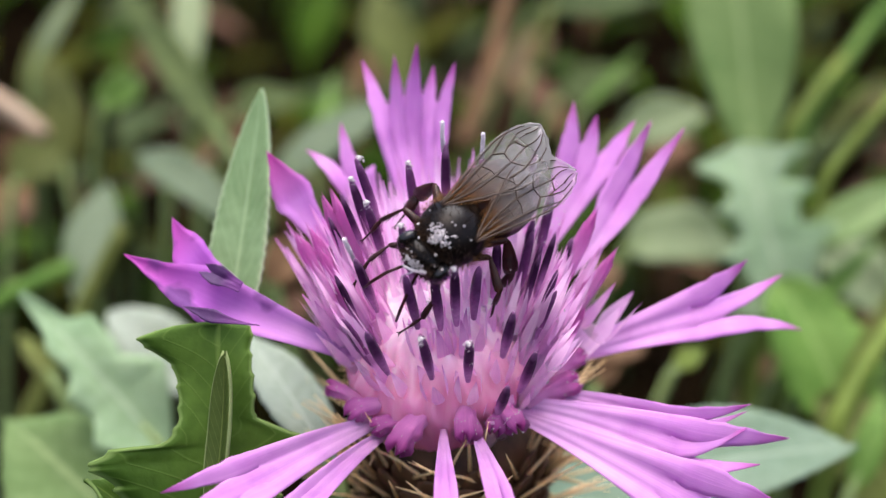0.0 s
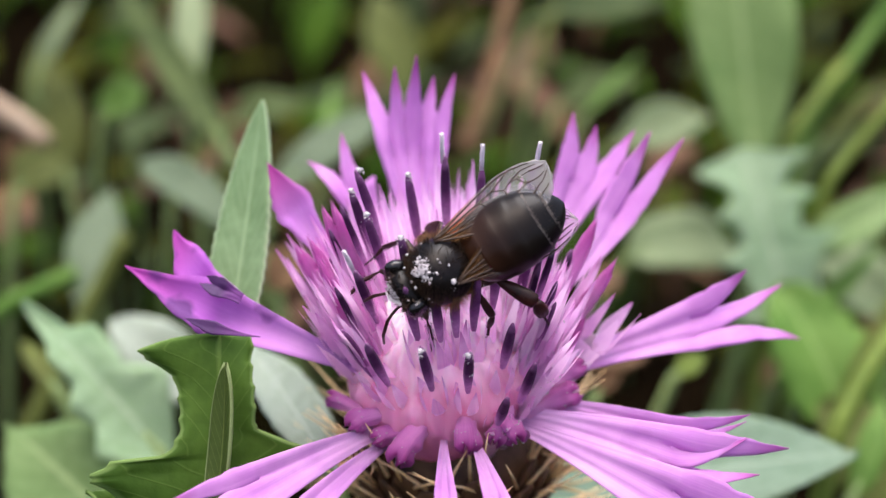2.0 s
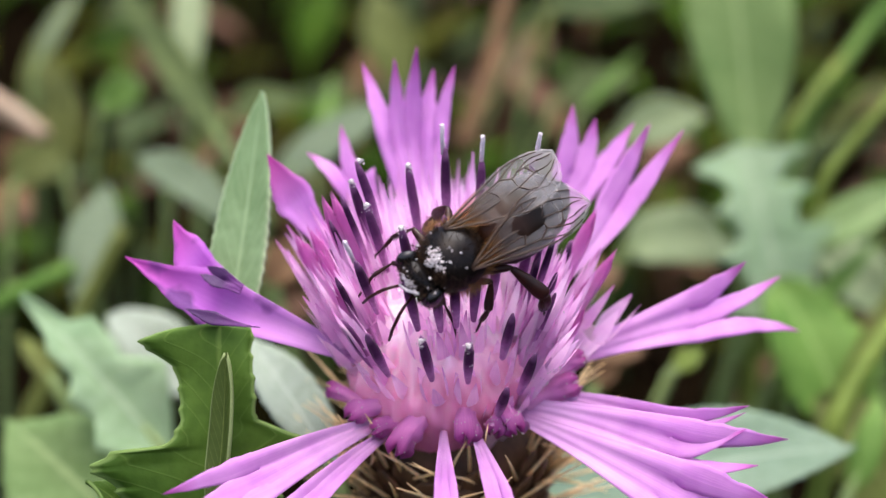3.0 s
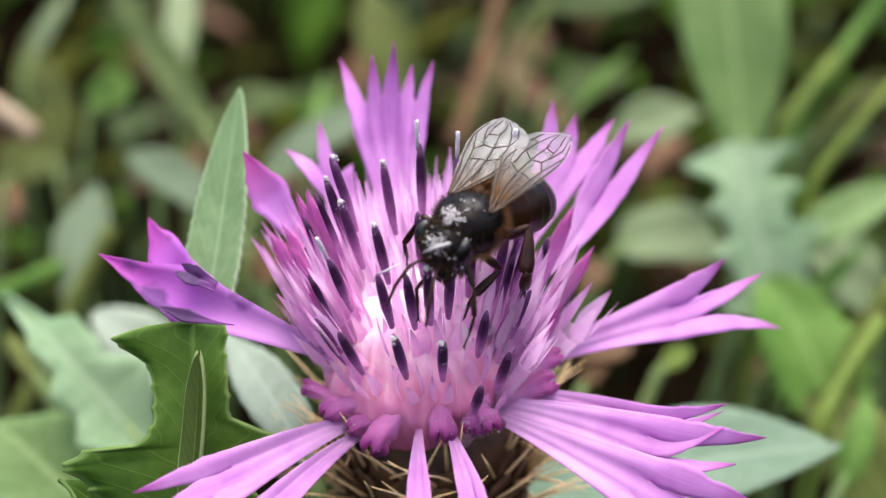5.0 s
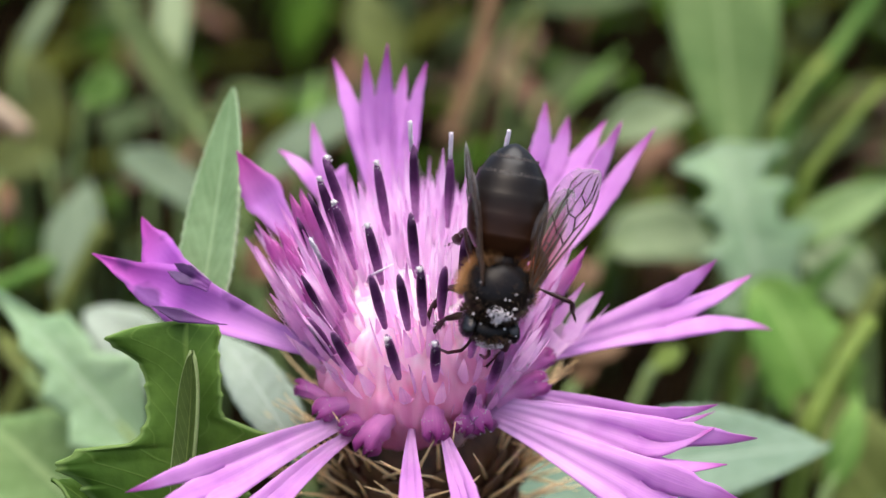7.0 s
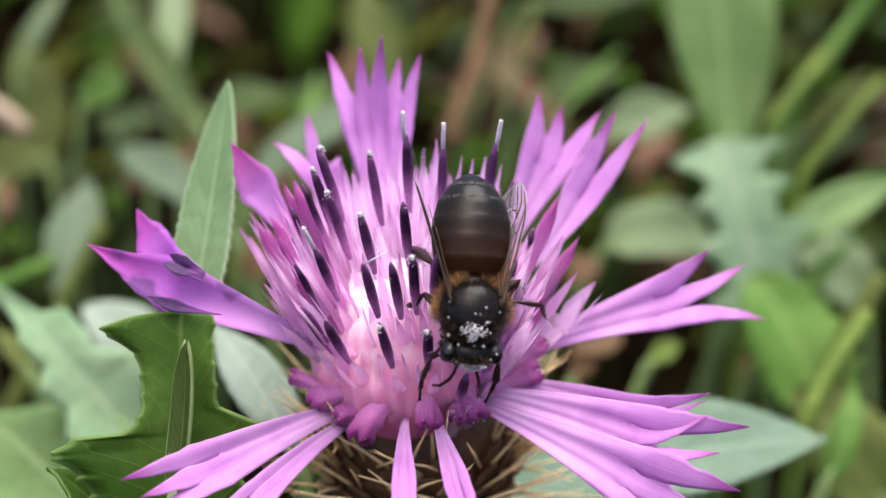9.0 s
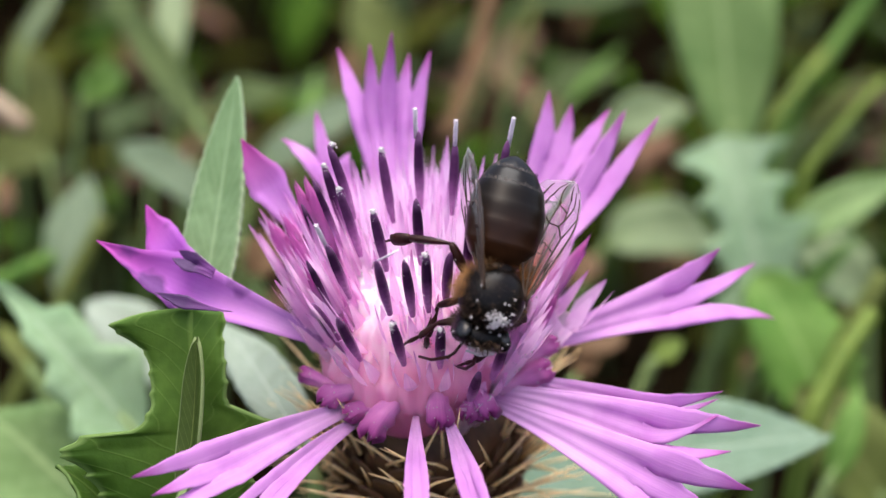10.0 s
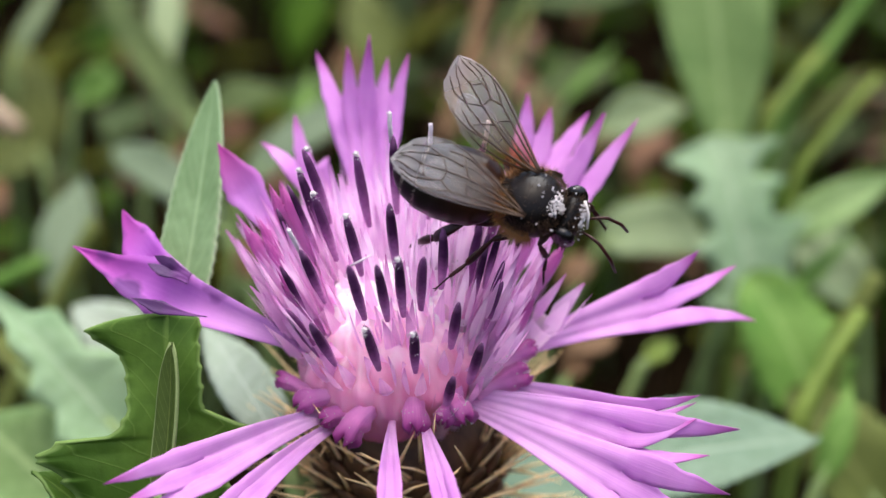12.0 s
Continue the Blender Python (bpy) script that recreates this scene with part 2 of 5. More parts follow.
def abdomen_mat():
    """Red-brown on the first segments, black behind."""
    m, nodes, links, b = mat("bee_abdomen", 0.30, 0.14)
    co = nodes.new("ShaderNodeTexCoord")
    sep = nodes.new("ShaderNodeSeparateXYZ")
    links.new(co.outputs["Object"], sep.inputs[0])
    far = nodes.new("ShaderNodeMapRange")
    far.inputs["From Min"].default_value, far.inputs["From Max"].default_value = -0.0012, -0.0062
    links.new(sep.outputs[1], far.inputs["Value"])
    col = ramp(nodes, links, far.outputs[0], [(0.0, (0.036, 0.014, 0.006)), (0.3, (0.022, 0.010, 0.006)), (0.6, (0.011, 0.008, 0.006)), (1.0, (0.008, 0.007, 0.007))])
    n = tex_noise(nodes, links, co.outputs["Object"], 900, 4)
    col = mixed(nodes, links, "MULTIPLY", 0.6, col, ramp(nodes, links, n, [(0.3, (0.5, 0.5, 0.5)), (0.7, (1, 1, 1))]))
    links.new(col, b.inputs["Base Color"])
    bump(nodes, links, b, n, 0.2, 0.0001)
    return m


ABDOMEN = abdomen_mat()
BAND = plain_mat("pale_band", (0.09, 0.075, 0.065), (0.24, 0.21, 0.18), 1800, 0.7)
EYE_BLACK = plain_mat("bee_eye", (0.003, 0.003, 0.003), (0.008, 0.007, 0.007), 4000, 0.22, 0.5, 0.3)
LEG = plain_mat("bee_leg", (0.012, 0.004, 0.003), (0.055, 0.014, 0.009), 900, 0.38, 0.28)
HAIR = plain_mat("bee_hair", (0.16, 0.070, 0.022), (0.44, 0.24, 0.10), 300, 0.6, 0.3)
HAIR_DARK = plain_mat("bee_dark_hair", (0.022, 0.013, 0.007), (0.08, 0.045, 0.022), 300, 0.6, 0.3)
VEIN = plain_mat("wing_vein", (0.018, 0.009, 0.006), (0.05, 0.026, 0.013), 600, 0.5)


def wing_mat():
    """Clear film, amber near the root, with a faint sheen."""
    m, nodes, links, b = mat("wing_film", 0.25, 0.5)
    clear = nodes.new("ShaderNodeBsdfTransparent")
    gloss = nodes.new("ShaderNodeBsdfGlossy")
    gloss.inputs["Roughness"].default_value = 0.38
    haze = nodes.new("ShaderNodeBsdfDiffuse")
    co = nodes.new("ShaderNodeTexCoord")
    pleat = nodes.new("ShaderNodeMapping")
    pleat.inputs["Scale"].default_value = (1, 0.22, 1)
    links.new(co.outputs["Object"], pleat.inputs[0])
    n = tex_noise(nodes, links, pleat.outputs[0], 1500, 3)
    sep = nodes.new("ShaderNodeSeparateXYZ")
    links.new(co.outputs["Object"], sep.inputs[0])
    far = nodes.new("ShaderNodeMapRange")
    far.inputs["From Min"].default_value, far.inputs["From Max"].default_value = -0.0005, -0.0055
    links.new(sep.outputs[1], far.inputs["Value"])
    tint = ramp(nodes, links, far.outputs[0], [(0.0, (0.62, 0.38, 0.16)), (0.5, (0.78, 0.64, 0.48)), (0.9, (0.86, 0.84, 0.82))])
    film = ramp(nodes, links, far.outputs[0], [(0.0, (0.85, 0.44, 0.13)), (0.25, (0.72, 0.40, 0.17)), (0.42, (0.74, 0.71, 0.70)), (0.85, (0.94, 0.94, 0.96))])
    links.new(film, haze.inputs["Color"])
    links.new(tint, clear.inputs["Color"])
    bp = nodes.new("ShaderNodeBump")
    bp.inputs["Strength"].default_value, bp.inputs["Distance"].default_value = 0.9, 0.0004
    links.new(n, bp.inputs["Height"])
    links.new(bp.outputs[0], gloss.inputs["Normal"])
    links.new(bp.outputs[0], haze.inputs["Normal"])
    through_film = nodes.new("ShaderNodeBsdfTranslucent")
    links.new(film, through_film.inputs["Color"])
    both = nodes.new("ShaderNodeMixShader")
    links.new(haze.outputs[0], both.inputs[1])
    links.new(through_film.outputs[0], both.inputs[2])
    first = nodes.new("ShaderNodeMixShader")
    # Pale film thickens outward, a painted share of the sky's reflection.
    sky_veil = nodes.new("ShaderNodeMapRange")
    sky_veil.inputs["To Min"].default_value, sky_veil.inputs["To Max"].default_value = 0.10, 0.25
    sky_veil.inputs["From Min"].default_value, sky_veil.inputs["From Max"].default_value = -0.0025, -0.0080
    links.new(sep.outputs[1], sky_veil.inputs["Value"])
    links.new(sky_veil.outputs[0], first.inputs[0])
    links.new(clear.outputs[0], first.inputs[1])
    links.new(both.outputs[0], first.inputs[2])
    edge = nodes.new("ShaderNodeFresnel")
    edge.inputs["IOR"].default_value = 1.5
    less = nodes.new("ShaderNodeMath")
    less.operation = "MULTIPLY"
    less.inputs[1].default_value = 0.05
    links.new(edge.outputs[0], less.inputs[0])
    second = nodes.new("ShaderNodeMixShader")
    links.new(less.outputs[0], second.inputs[0])
    links.new(first.outputs[0], second.inputs[1])
    links.new(gloss.outputs[0], second.inputs[2])
    links.new(second.outputs[0], nodes["Material Output"].inputs["Surface"])
    return m


WING = wing_mat()


# ---- builders ----
def mesh_of(name, bm, material, smooth=True):
    bmesh.ops.scale(bm, vec=(MM, MM, MM), verts=bm.verts)
    bmesh.ops.recalc_face_normals(bm, faces=bm.faces)
    me = bpy.data.meshes.new(name)
    bm.to_mesh(me)
    bm.free()
    if smooth:
        me.shade_smooth()
    me.materials.append(material)
    return me


def part(name, bm, material, parent=None, label="", smooth=True):
    ob = new(name, mesh_of(name, bm, material, smooth))
    ob.parent = parent
    return tagged(ob, label)


def share(name, me, parent, m, label=""):
    ob = new(name, me)
    ob.parent = parent
    ob.matrix_basis = m
    return tagged(ob, label)


def bez(a, c, b, s):
    return a * (1 - s) ** 2 + c * 2 * s * (1 - s) + b * s * s


def tube(bm, pts, radii, n=8, caps=True, flat=1.0):
    """A round rod through pts."""
    rings, side = [], None
    pts = [Vector(p) for p in pts]
    for i, p in enumerate(pts):
        d = (pts[min(i + 1, len(pts) - 1)] - pts[max(i - 1, 0)]).normalized()
        if side is None:
            side = d.orthogonal().normalized()
        side = (side - d * side.dot(d)).normalized()
        up = d.cross(side)
        rings.append([bm.verts.new(p + radii[i] * (math.cos(a) * side + flat * math.sin(a) * up)) for a in [2 * math.pi * k / n for k in range(n)]])
    for r, q in zip(rings, rings[1:]):
        for k in range(n):
            bm.faces.new((r[k], r[(k + 1) % n], q[(k + 1) % n], q[k]))
    if caps:
        bm.faces.new(rings[0][::-1])
        bm.faces.new(rings[-1])


def ball(bm, c, r, u=16, v=10):
    m = Matrix.Translation(c) @ Matrix.Diagonal((*r, 1))
    return bmesh.ops.create_uvsphere(bm, u_segments=u, v_segments=v, radius=1, matrix=m)["verts"]


def sheet(bm, grid, uvs, thick, ends=(True, True)):
    """A thin closed blade from a grid of points, with uv per point. ends: whether its first and last rows are closed."""
    layer = bm.loops.layers.uv.verify()
    rows, cols = len(grid), len(grid[0])
    normal = [[None] * cols for _ in range(rows)]
    for i in range(rows):
        for j in range(cols):
            a = grid[min(i + 1, rows - 1)][j] - grid[max(i - 1, 0)][j]
            b = grid[i][min(j + 1, cols - 1)] - grid[i][max(j - 1, 0)]
            n = a.cross(b)
            normal[i][j] = n.normalized() if n.length > 1e-9 else (normal[i - 1][j] if i else Vector((0, 0, 1)))
    sides = [[[bm.verts.new(grid[i][j] + normal[i][j] * h) for j in range(cols)] for i in range(rows)] for h in (thick / 2, -thick / 2)]

    def face(ids):
        try:
            fc = bm.faces.new([sides[s][i][j] for s, i, j in ids])
        except ValueError:
            return
        for loop, (s, i, j) in zip(fc.loops, ids):
            loop[layer].uv = uvs[i][j]

    for i in range(rows - 1):
        for j in range(cols - 1):
            face([(0, i, j), (0, i + 1, j), (0, i + 1, j + 1), (0, i, j + 1)])
            face([(1, i, j), (1, i, j + 1), (1, i + 1, j + 1), (1, i + 1, j)])
        for j in (0, cols - 1):
            face([(0, i, j), (1, i, j), (1, i + 1, j), (0, i + 1, j)])
    for i in [r for r, closed in zip((0, rows - 1), ends) if closed]:
        for j in range(cols - 1):
            face([(0, i, j), (0, i, j + 1), (1, i, j + 1), (1, i, j)])


def leaf(name, base, tip, width, facing, material, label, bend=4.0, teeth=0, tooth=0.12, lobes=0, lobe=0.4, fold=0.25, shape=(0.45, 0.9),
         wave=0.05, seed=0, thick=0.25, group="", twist=0.0, stalk=0.0, outline=None):
    """A leaf blade from base to tip. facing: the way its upper side looks. shape: where it is widest, and how full it is."""
    rnd = random.Random(seed)
    base, tip, facing = Vector(base), Vector(tip), Vector(facing).normalized()
    origin = base.copy()
    along = tip - base
    length = along.length
    facing = (facing - along.normalized() * facing.dot(along.normalized())).normalized()
    mid = (base + tip) / 2 + facing * bend
    rows = max(110 if outline else 24, teeth * 6, lobes * 14)
    cols = 9
    grid, uvs = [], []
    peak, full = shape
    ph = rnd.random() * 6
    for i in range(rows + 1):
        s = i / rows
        p = bez(base, mid, tip, s)
        d = (bez(base, mid, tip, min(1, s + 0.01)) - bez(base, mid, tip, max(0, s - 0.01))).normalized()
        side = d.cross(facing).normalized()
        up = side.cross(d).normalized()
        a = twist * s
        side, up = side * math.cos(a) + up * math.sin(a), up * math.cos(a) - side * math.sin(a)
        q = s / peak if s < peak else (1 - s) / (1 - peak)
        w = width / 2 * max(0.015, math.sin(math.pi / 2 * max(0.0, q)) ** (1 / max(0.2, full)))
        row, uv = [], []
        for j in range(cols):
            k = 2 * j / (cols - 1) - 1
            ww = w
            edge = abs(k)
            if outline:
                ww = width / 2 * float(np.interp(s, outline[0], outline[1] if k < 0 else outline[2]))
            if lobes:
                z = (s * lobes + (0.25 if k > 0 else 0)) % 1.0
                cut = lobe * (1 - math.sin(math.pi * z ** 0.7) ** 0.7)
                ww *= 1 - cut
            if teeth and edge > 0.95:
                z = (s * teeth + (0.4 if k > 0 else 0)) % 1.0
                ww *= 1 + tooth * ((z / 0.8) ** 2.5 if z < 0.8 else (1 - z) * 5)
            h = fold * edge * min(ww, 0.45 * width) + wave * width * math.sin(9 * s + ph + 2.0 * k) * edge
            row.append(p + side * (k * ww) + up * h - origin)
            uv.append((s, 0.5 + k / 2))
        grid.append(row)
        uvs.append(uv)
    bm = bmesh.new()
    sheet(bm, grid, uvs, thick)
    ob = part(name, bm, material, None, label)
    ob.location = origin * MM
    tagged(ob, label, "leaf", group)
    if stalk > 0:
        bm = bmesh.new()
        low = -along.normalized() * (0.3 * stalk) + Vector((0, 0.25 * stalk, -stalk))
        tube(bm, [low, low * 0.5 + Vector((0, 0, 0.08 * stalk)), Vector((0, 0, 0)), along * 0.2 + facing * (bend * 0.3)], [0.9, 0.8, 0.7, 0.3], 8)
        part("petiole", bm, STEM, ob)
    return ob


def stalk(name, pts, r0, r1, material, label, category="stem", group="", steps=10):
    pts = [Vector(p) for p in pts]
    o = pts[0]
    line = []
    for k in range(len(pts) - 1):
        for i in range(steps):
            line.append(pts[k].lerp(pts[k + 1], i / steps))
    line.append(pts[-1])
    for _ in range(6):
        line = [line[0]] + [(a + b * 2 + c) / 4 for a, b, c in zip(line, line[1:], line[2:])] + [line[-1]]
    bm = bmesh.new()
    n = len(line)
    tube(bm, [p - o for p in line], [r0 + (r1 - r0) * i / (n - 1) for i in range(n)], 10)
    ob = part(name, bm, material)
    ob.location = o * MM
    return tagged(ob, label, category, group)


# ---- ground ----
def ground():
    bm = bmesh.new()
    n = 90
    xs = [math.copysign(abs(t) ** 3.2, t) * 60000 + t * 500 for t in [2 * i / n - 1 for i in range(n + 1)]]
    v = [[bm.verts.new((x, y + 200, noise.noise((x / 60, y / 60, 0)) * 6 + noise.noise((x / 17, y / 17, 3)) * 2.0)) for x in xs] for y in xs]
    for i in range(n):
        for j in range(n):
            bm.faces.new((v[i][j], v[i][j + 1], v[i + 1][j + 1], v[i + 1][j]))
    tagged(part("ground", bm, SHADED_SOIL), "bare soil under low weeds, darkened as in deep shade", "ground", kind="structure")


ground()

# ---- the flower ----
HEART = Vector((0.46, 76.29, 80.64))
flower = new("knapweed_flower")
flower.empty_display_size = 0.005
flower.location = HEART * MM
tagged(flower, "purple spiny knapweed flower head in full bloom on its stem", "flower")
AXIS = (Vector((-2.02, -3.53, 16.09))).normalized()


def turned(d, spin=0.0):
    return Vector(d).to_track_quat("Z", "Y").to_matrix().to_4x4() @ Matrix.Rotation(spin, 4, "Z")


def floret_mesh(name, material, length, r0, r1, split, lobe_w, seed, spread):
    """A tubular floret along z: a slim tube that opens into five narrow, erect, pointed lobes with a raised midline."""
    rnd = random.Random(seed)
    bm = bmesh.new()
    layer = bm.loops.layers.uv.verify()
    n = 10
    zs = [0, 0.3, 0.55, 0.68, split]
    rs = [r0 * 0.7, r0, r0 * 1.05, (r0 + r1) / 2, r1]
    rings = [[bm.verts.new((r * math.cos(2 * math.pi * k / n), r * math.sin(2 * math.pi * k / n), z * length)) for k in range(n)] for z, r in zip(zs, rs)]

    def face(vs):
        fc = bm.faces.new(vs)
        for lp in fc.loops:
            a = math.atan2(lp.vert.co.y, lp.vert.co.x) / 6.283 + 0.5
            lp[layer].uv = (max(0, min(1, lp.vert.co.z / length)), a)

    for a, b in zip(rings, rings[1:]):
        for k in range(n):
            face((a[k], a[(k + 1) % n], b[(k + 1) % n], b[k]))
    for k in range(5):
        a0 = 2 * math.pi * (2 * k + 0.5) / n
        top = length * (1 + rnd.uniform(-0.10, 0.04))
        out = r1 * (1 + spread * rnd.uniform(0.2, 1.5))
        sway = rnd.uniform(-0.25, 0.25)
        radial = Vector((math.cos(a0), math.sin(a0), 0))
        round_ = Vector((-math.sin(a0), math.cos(a0), 0))
        prev = [rings[-1][2 * k], None, rings[-1][(2 * k + 1) % n]]
        mid = bm.verts.new((prev[0].co + prev[2].co) / 2 + radial * 0.05)
        prev[1] = mid
        for s in (0.25, 0.5, 0.75, 1.0):
            z = split * length + (top - split * length) * s
            r = r1 + (out - r1) * s ** 1.8
            c = radial * r + round_ * (sway * s * s) + Vector((0, 0, z))
            half = round_ * lobe_w * (1 - s ** 1.7 * 0.93)
            cur = [bm.verts.new(c - half), bm.verts.new(c + radial * (0.10 * (1 - s))), bm.verts.new(c + half)]
            face((prev[0], prev[1], cur[1], cur[0]))
            face((prev[1], prev[2], cur[2], cur[1]))
            prev = cur
    return mesh_of(name, bm, material)


def anther_mesh(length, r, bow):
    """The dark tube of joined anthers, ribbed, slightly bowed and pointed."""
    bm = bmesh.new()
    n = 10
    prof = [(0, 0.55), (0.18, 0.8), (0.38, 1.0), (0.58, 1.0), (0.76, 0.9), (0.88, 0.72), (0.96, 0.46), (1.0, 0.2)]
    rings = [[bm.verts.new((r * q * (1 if k % 2 else 0.84) * math.cos(2 * math.pi * k / n) + bow * z * z, r * q * (1 if k % 2 else 0.84) * math.sin(2 * math.pi * k / n), z * length)) for k in range(n)] for z, q in prof]
    for a, b in zip(rings, rings[1:]):
        for k in range(n):
            bm.faces.new((a[k], a[(k + 1) % n], b[(k + 1) % n], b[k]))
    bm.faces.new(rings[-1])
    return mesh_of("anther", bm, ANTHER)


def style_mesh(length, r):
    """A style that stands out of the anthers, brushed with pollen."""
    rnd = random.Random(int(length * 10))
    bm = bmesh.new()
    tube(bm, [(0, 0, -0.5), (0.02, 0, length * 0.5), (0.08, 0.03, length * 0.9), (0.10, 0.03, length)], [r, r * 1.1, r * 0.95, r * 0.45], 8)
    for _ in range(int(14 + 20 * length)):
        a, z = rnd.uniform(0, 6.283), rnd.uniform(0.0, length)
        ball(bm, (r * math.cos(a) + 0.05, r * math.sin(a), z), [rnd.uniform(0.03, 0.06)] * 3, 6, 4)
    return mesh_of("style", bm, STYLE)


def cap_mesh():
    """The crown of pollen that a style pushes out of the anther tube."""
    rnd = random.Random(5)
    bm = bmesh.new()
    ball(bm, (0, 0, -0.12), (0.17, 0.17, 0.22), 10, 6)
    for _ in range(26):
        a, z = rnd.uniform(0, 6.283), -0.7 + 0.7 * rnd.random() ** 0.5
        q = 0.30 if z < -0.1 else 0.18
        ball(bm, (q * math.cos(a), q * math.sin(a), z), [rnd.uniform(0.03, 0.065)] * 3, 6, 4)
    return mesh_of("style", bm, POLLEN)


FLORETS = [floret_mesh("floret", TUBE, 16, 0.56, 0.78, 0.70, 0.42, k, 0.30) for k in range(5)]
SLIM = [floret_mesh("floret", TUBE, 16, 0.54, 0.72, 0.64, 0.42, 20 + k, -0.30) for k in range(5)]
FLANK = [floret_mesh("floret", OUTER, 16, 0.64, 0.86, 0.68, 0.50, 30 + k, 0.0) for k in range(4)]


def bud_mesh(seed, plump, mouth, curve):
    """A plump floret, closed or with a ragged mouth of short lobes, bent a little along its length."""
    rnd = random.Random(seed)
    bm = bmesh.new()
    layer = bm.loops.layers.uv.verify()
    n = 15
    prof = [(0, 0.35), (0.35, 0.42), (0.52, 0.58), (0.66, 0.78), (0.78, 0.92), (0.87, 0.95), (0.93, 0.84), (0.97, 0.70), (1.0, mouth)]
    rings = []
    for z, r in prof:
        ring = []
        for k in range(n):
            a = 2 * math.pi * k / n
            rr = plump * r * (1 + 0.10 * math.cos(5 * a)) * (1 + rnd.uniform(-0.04, 0.04))
            lift = (0.9 if k % 3 == 1 else -0.5) * rnd.uniform(0.5, 1.3) if z == 1.0 else 0
            ring.append(bm.verts.new((rr * math.cos(a) + curve * z * z, rr * math.sin(a), 16 * z + lift)))
        rings.append(ring)
    for a, b in zip(rings, rings[1:]):
        for k in range(n):
            fc = bm.faces.new((a[k], a[(k + 1) % n], b[(k + 1) % n], b[k]))
            for lp in fc.loops:
                lp[layer].uv = (max(0, min(1, lp.vert.co.z / 16)), math.atan2(lp.vert.co.y, lp.vert.co.x) / 6.283 + 0.5)
    return mesh_of("floret_bud", bm, SPIRE_PETAL)


SPIRE = [bud_mesh(70 + k, *v) for k, v in enumerate(((0.70, 0.12, 0.4), (0.62, 0.2, -0.3)))]
ANTHERS = [anther_mesh(5.6, 0.36, b) for b in (-0.25, 0.0, 0.2)]
STYLE_MESH, CAP_MESH = style_mesh(1.7, 0.14), cap_mesh()


def footing(d):
    """Where on the receptacle a floret towards d is rooted."""
    out = d - AXIS * d.dot(AXIS)
    return Vector((out.x * 6.4, out.y * 4.2, out.z * 4.2)) - AXIS * 0.6 * out.length_squared


def floret(d, length, kind, spin, style="", open_=True):
    """A floret that springs from the flower's heart towards d. style: "" none, "cap" a crown of pollen, "long" a bare style."""
    d = Vector(d).normalized()
    tip = d * (length - (3.9 if open_ else 0))
    foot = footing(d)
    d = tip - foot
    size = d.length / 16
    d.normalize()
    ob = share("floret", kind, flower, Matrix.Translation(foot * MM) @ turned(d, spin) @ Matrix.Diagonal((1, 1, size, 1)))
    if open_:
        k = rnd.uniform(0.92, 1.04)
        share("anther", rnd.choice(ANTHERS), ob, Matrix.Translation((0, 0, (16 - 1.5 / size) * MM)) @ Matrix.Diagonal((1, 1, k / size, 1)), "dark purple anther tube")
        if style:
            share("style", STYLE_MESH if style == "long" else CAP_MESH, ob, Matrix.Translation((0, 0, (16 + (5.6 * k - 1.5) / size) * MM)) @ Matrix.Diagonal((1, 1, 1 / size, 1)), "white pollen-covered style")
    return ob


def polar(az, el):
    a, e = radians(az), radians(el)
    return Vector((math.cos(a) * math.cos(e), math.sin(a) * math.cos(e), math.sin(e)))


# florets with ripe anthers, facing the viewer and then along the far side: azimuth, elevation, reach
RIPE_NEAR = [(-117, 69, 19.8), (-135, 60, 18.7), (-108, 59, 18.5), (-92, 73, 19.7), (-96, 60, 18.2), (-87, 61, 18.4), (-99, 47, 16.7), (-82, 47, 16.2), (-130, 47, 16.8), (-120, 46, 16.7), (-76, 63, 18.3), (-55, 69, 18.3), (-61, 53, 16.4), (-52, 41, 14.6), (-67, 35, 14.3), (-36, 53, 15.5), (-23, 51, 14.9)]
RIPE_FAR = [(177, 82, 20.3), (-156, 71, 19.3), (-176, 73, 21.3), (148, 89, 21.1), (8, 83, 20.8), (0, 73, 21.6), (-19, 67, 16.8), (3, 67, 16.9), (0, 66, 19.4), (-1, 56, 16.8), (1, 54, 14.8), (-176, 70, 20.1)]
RIPE = RIPE_NEAR + RIPE_FAR
STYLES = {0: "cap", 1: "long", 2: "", 5: "cap", 6: "cap", 7: "cap", 17: "cap", 18: "cap", 19: "cap", 20: "long", 21: "long", 22: "long", 28: "cap"}
FRONT = Vector((-0.42, -8.55, 7.69)).normalized()
rnd = random.Random(4)
taken = []
for i, (az, el, reach) in enumerate(RIPE):
    d = polar(az, el)
    taken.append(d)
    floret(d, reach, FLANK[i % 4] if d.dot(FRONT) > 0.78 else FLORETS[i % 5], rnd.random() * 6, STYLES.get(i, ""))
# the rest fill the head in a spiral, sparse on the low mound in front
side = AXIS.orthogonal().normalized()
over = AXIS.cross(side)


def dome(cosine):
    """How far the florets' tips stand from the heart."""
    return 1 / math.sqrt((cosine / 19.6) ** 2 + (1 - cosine ** 2) / 14.6 ** 2)


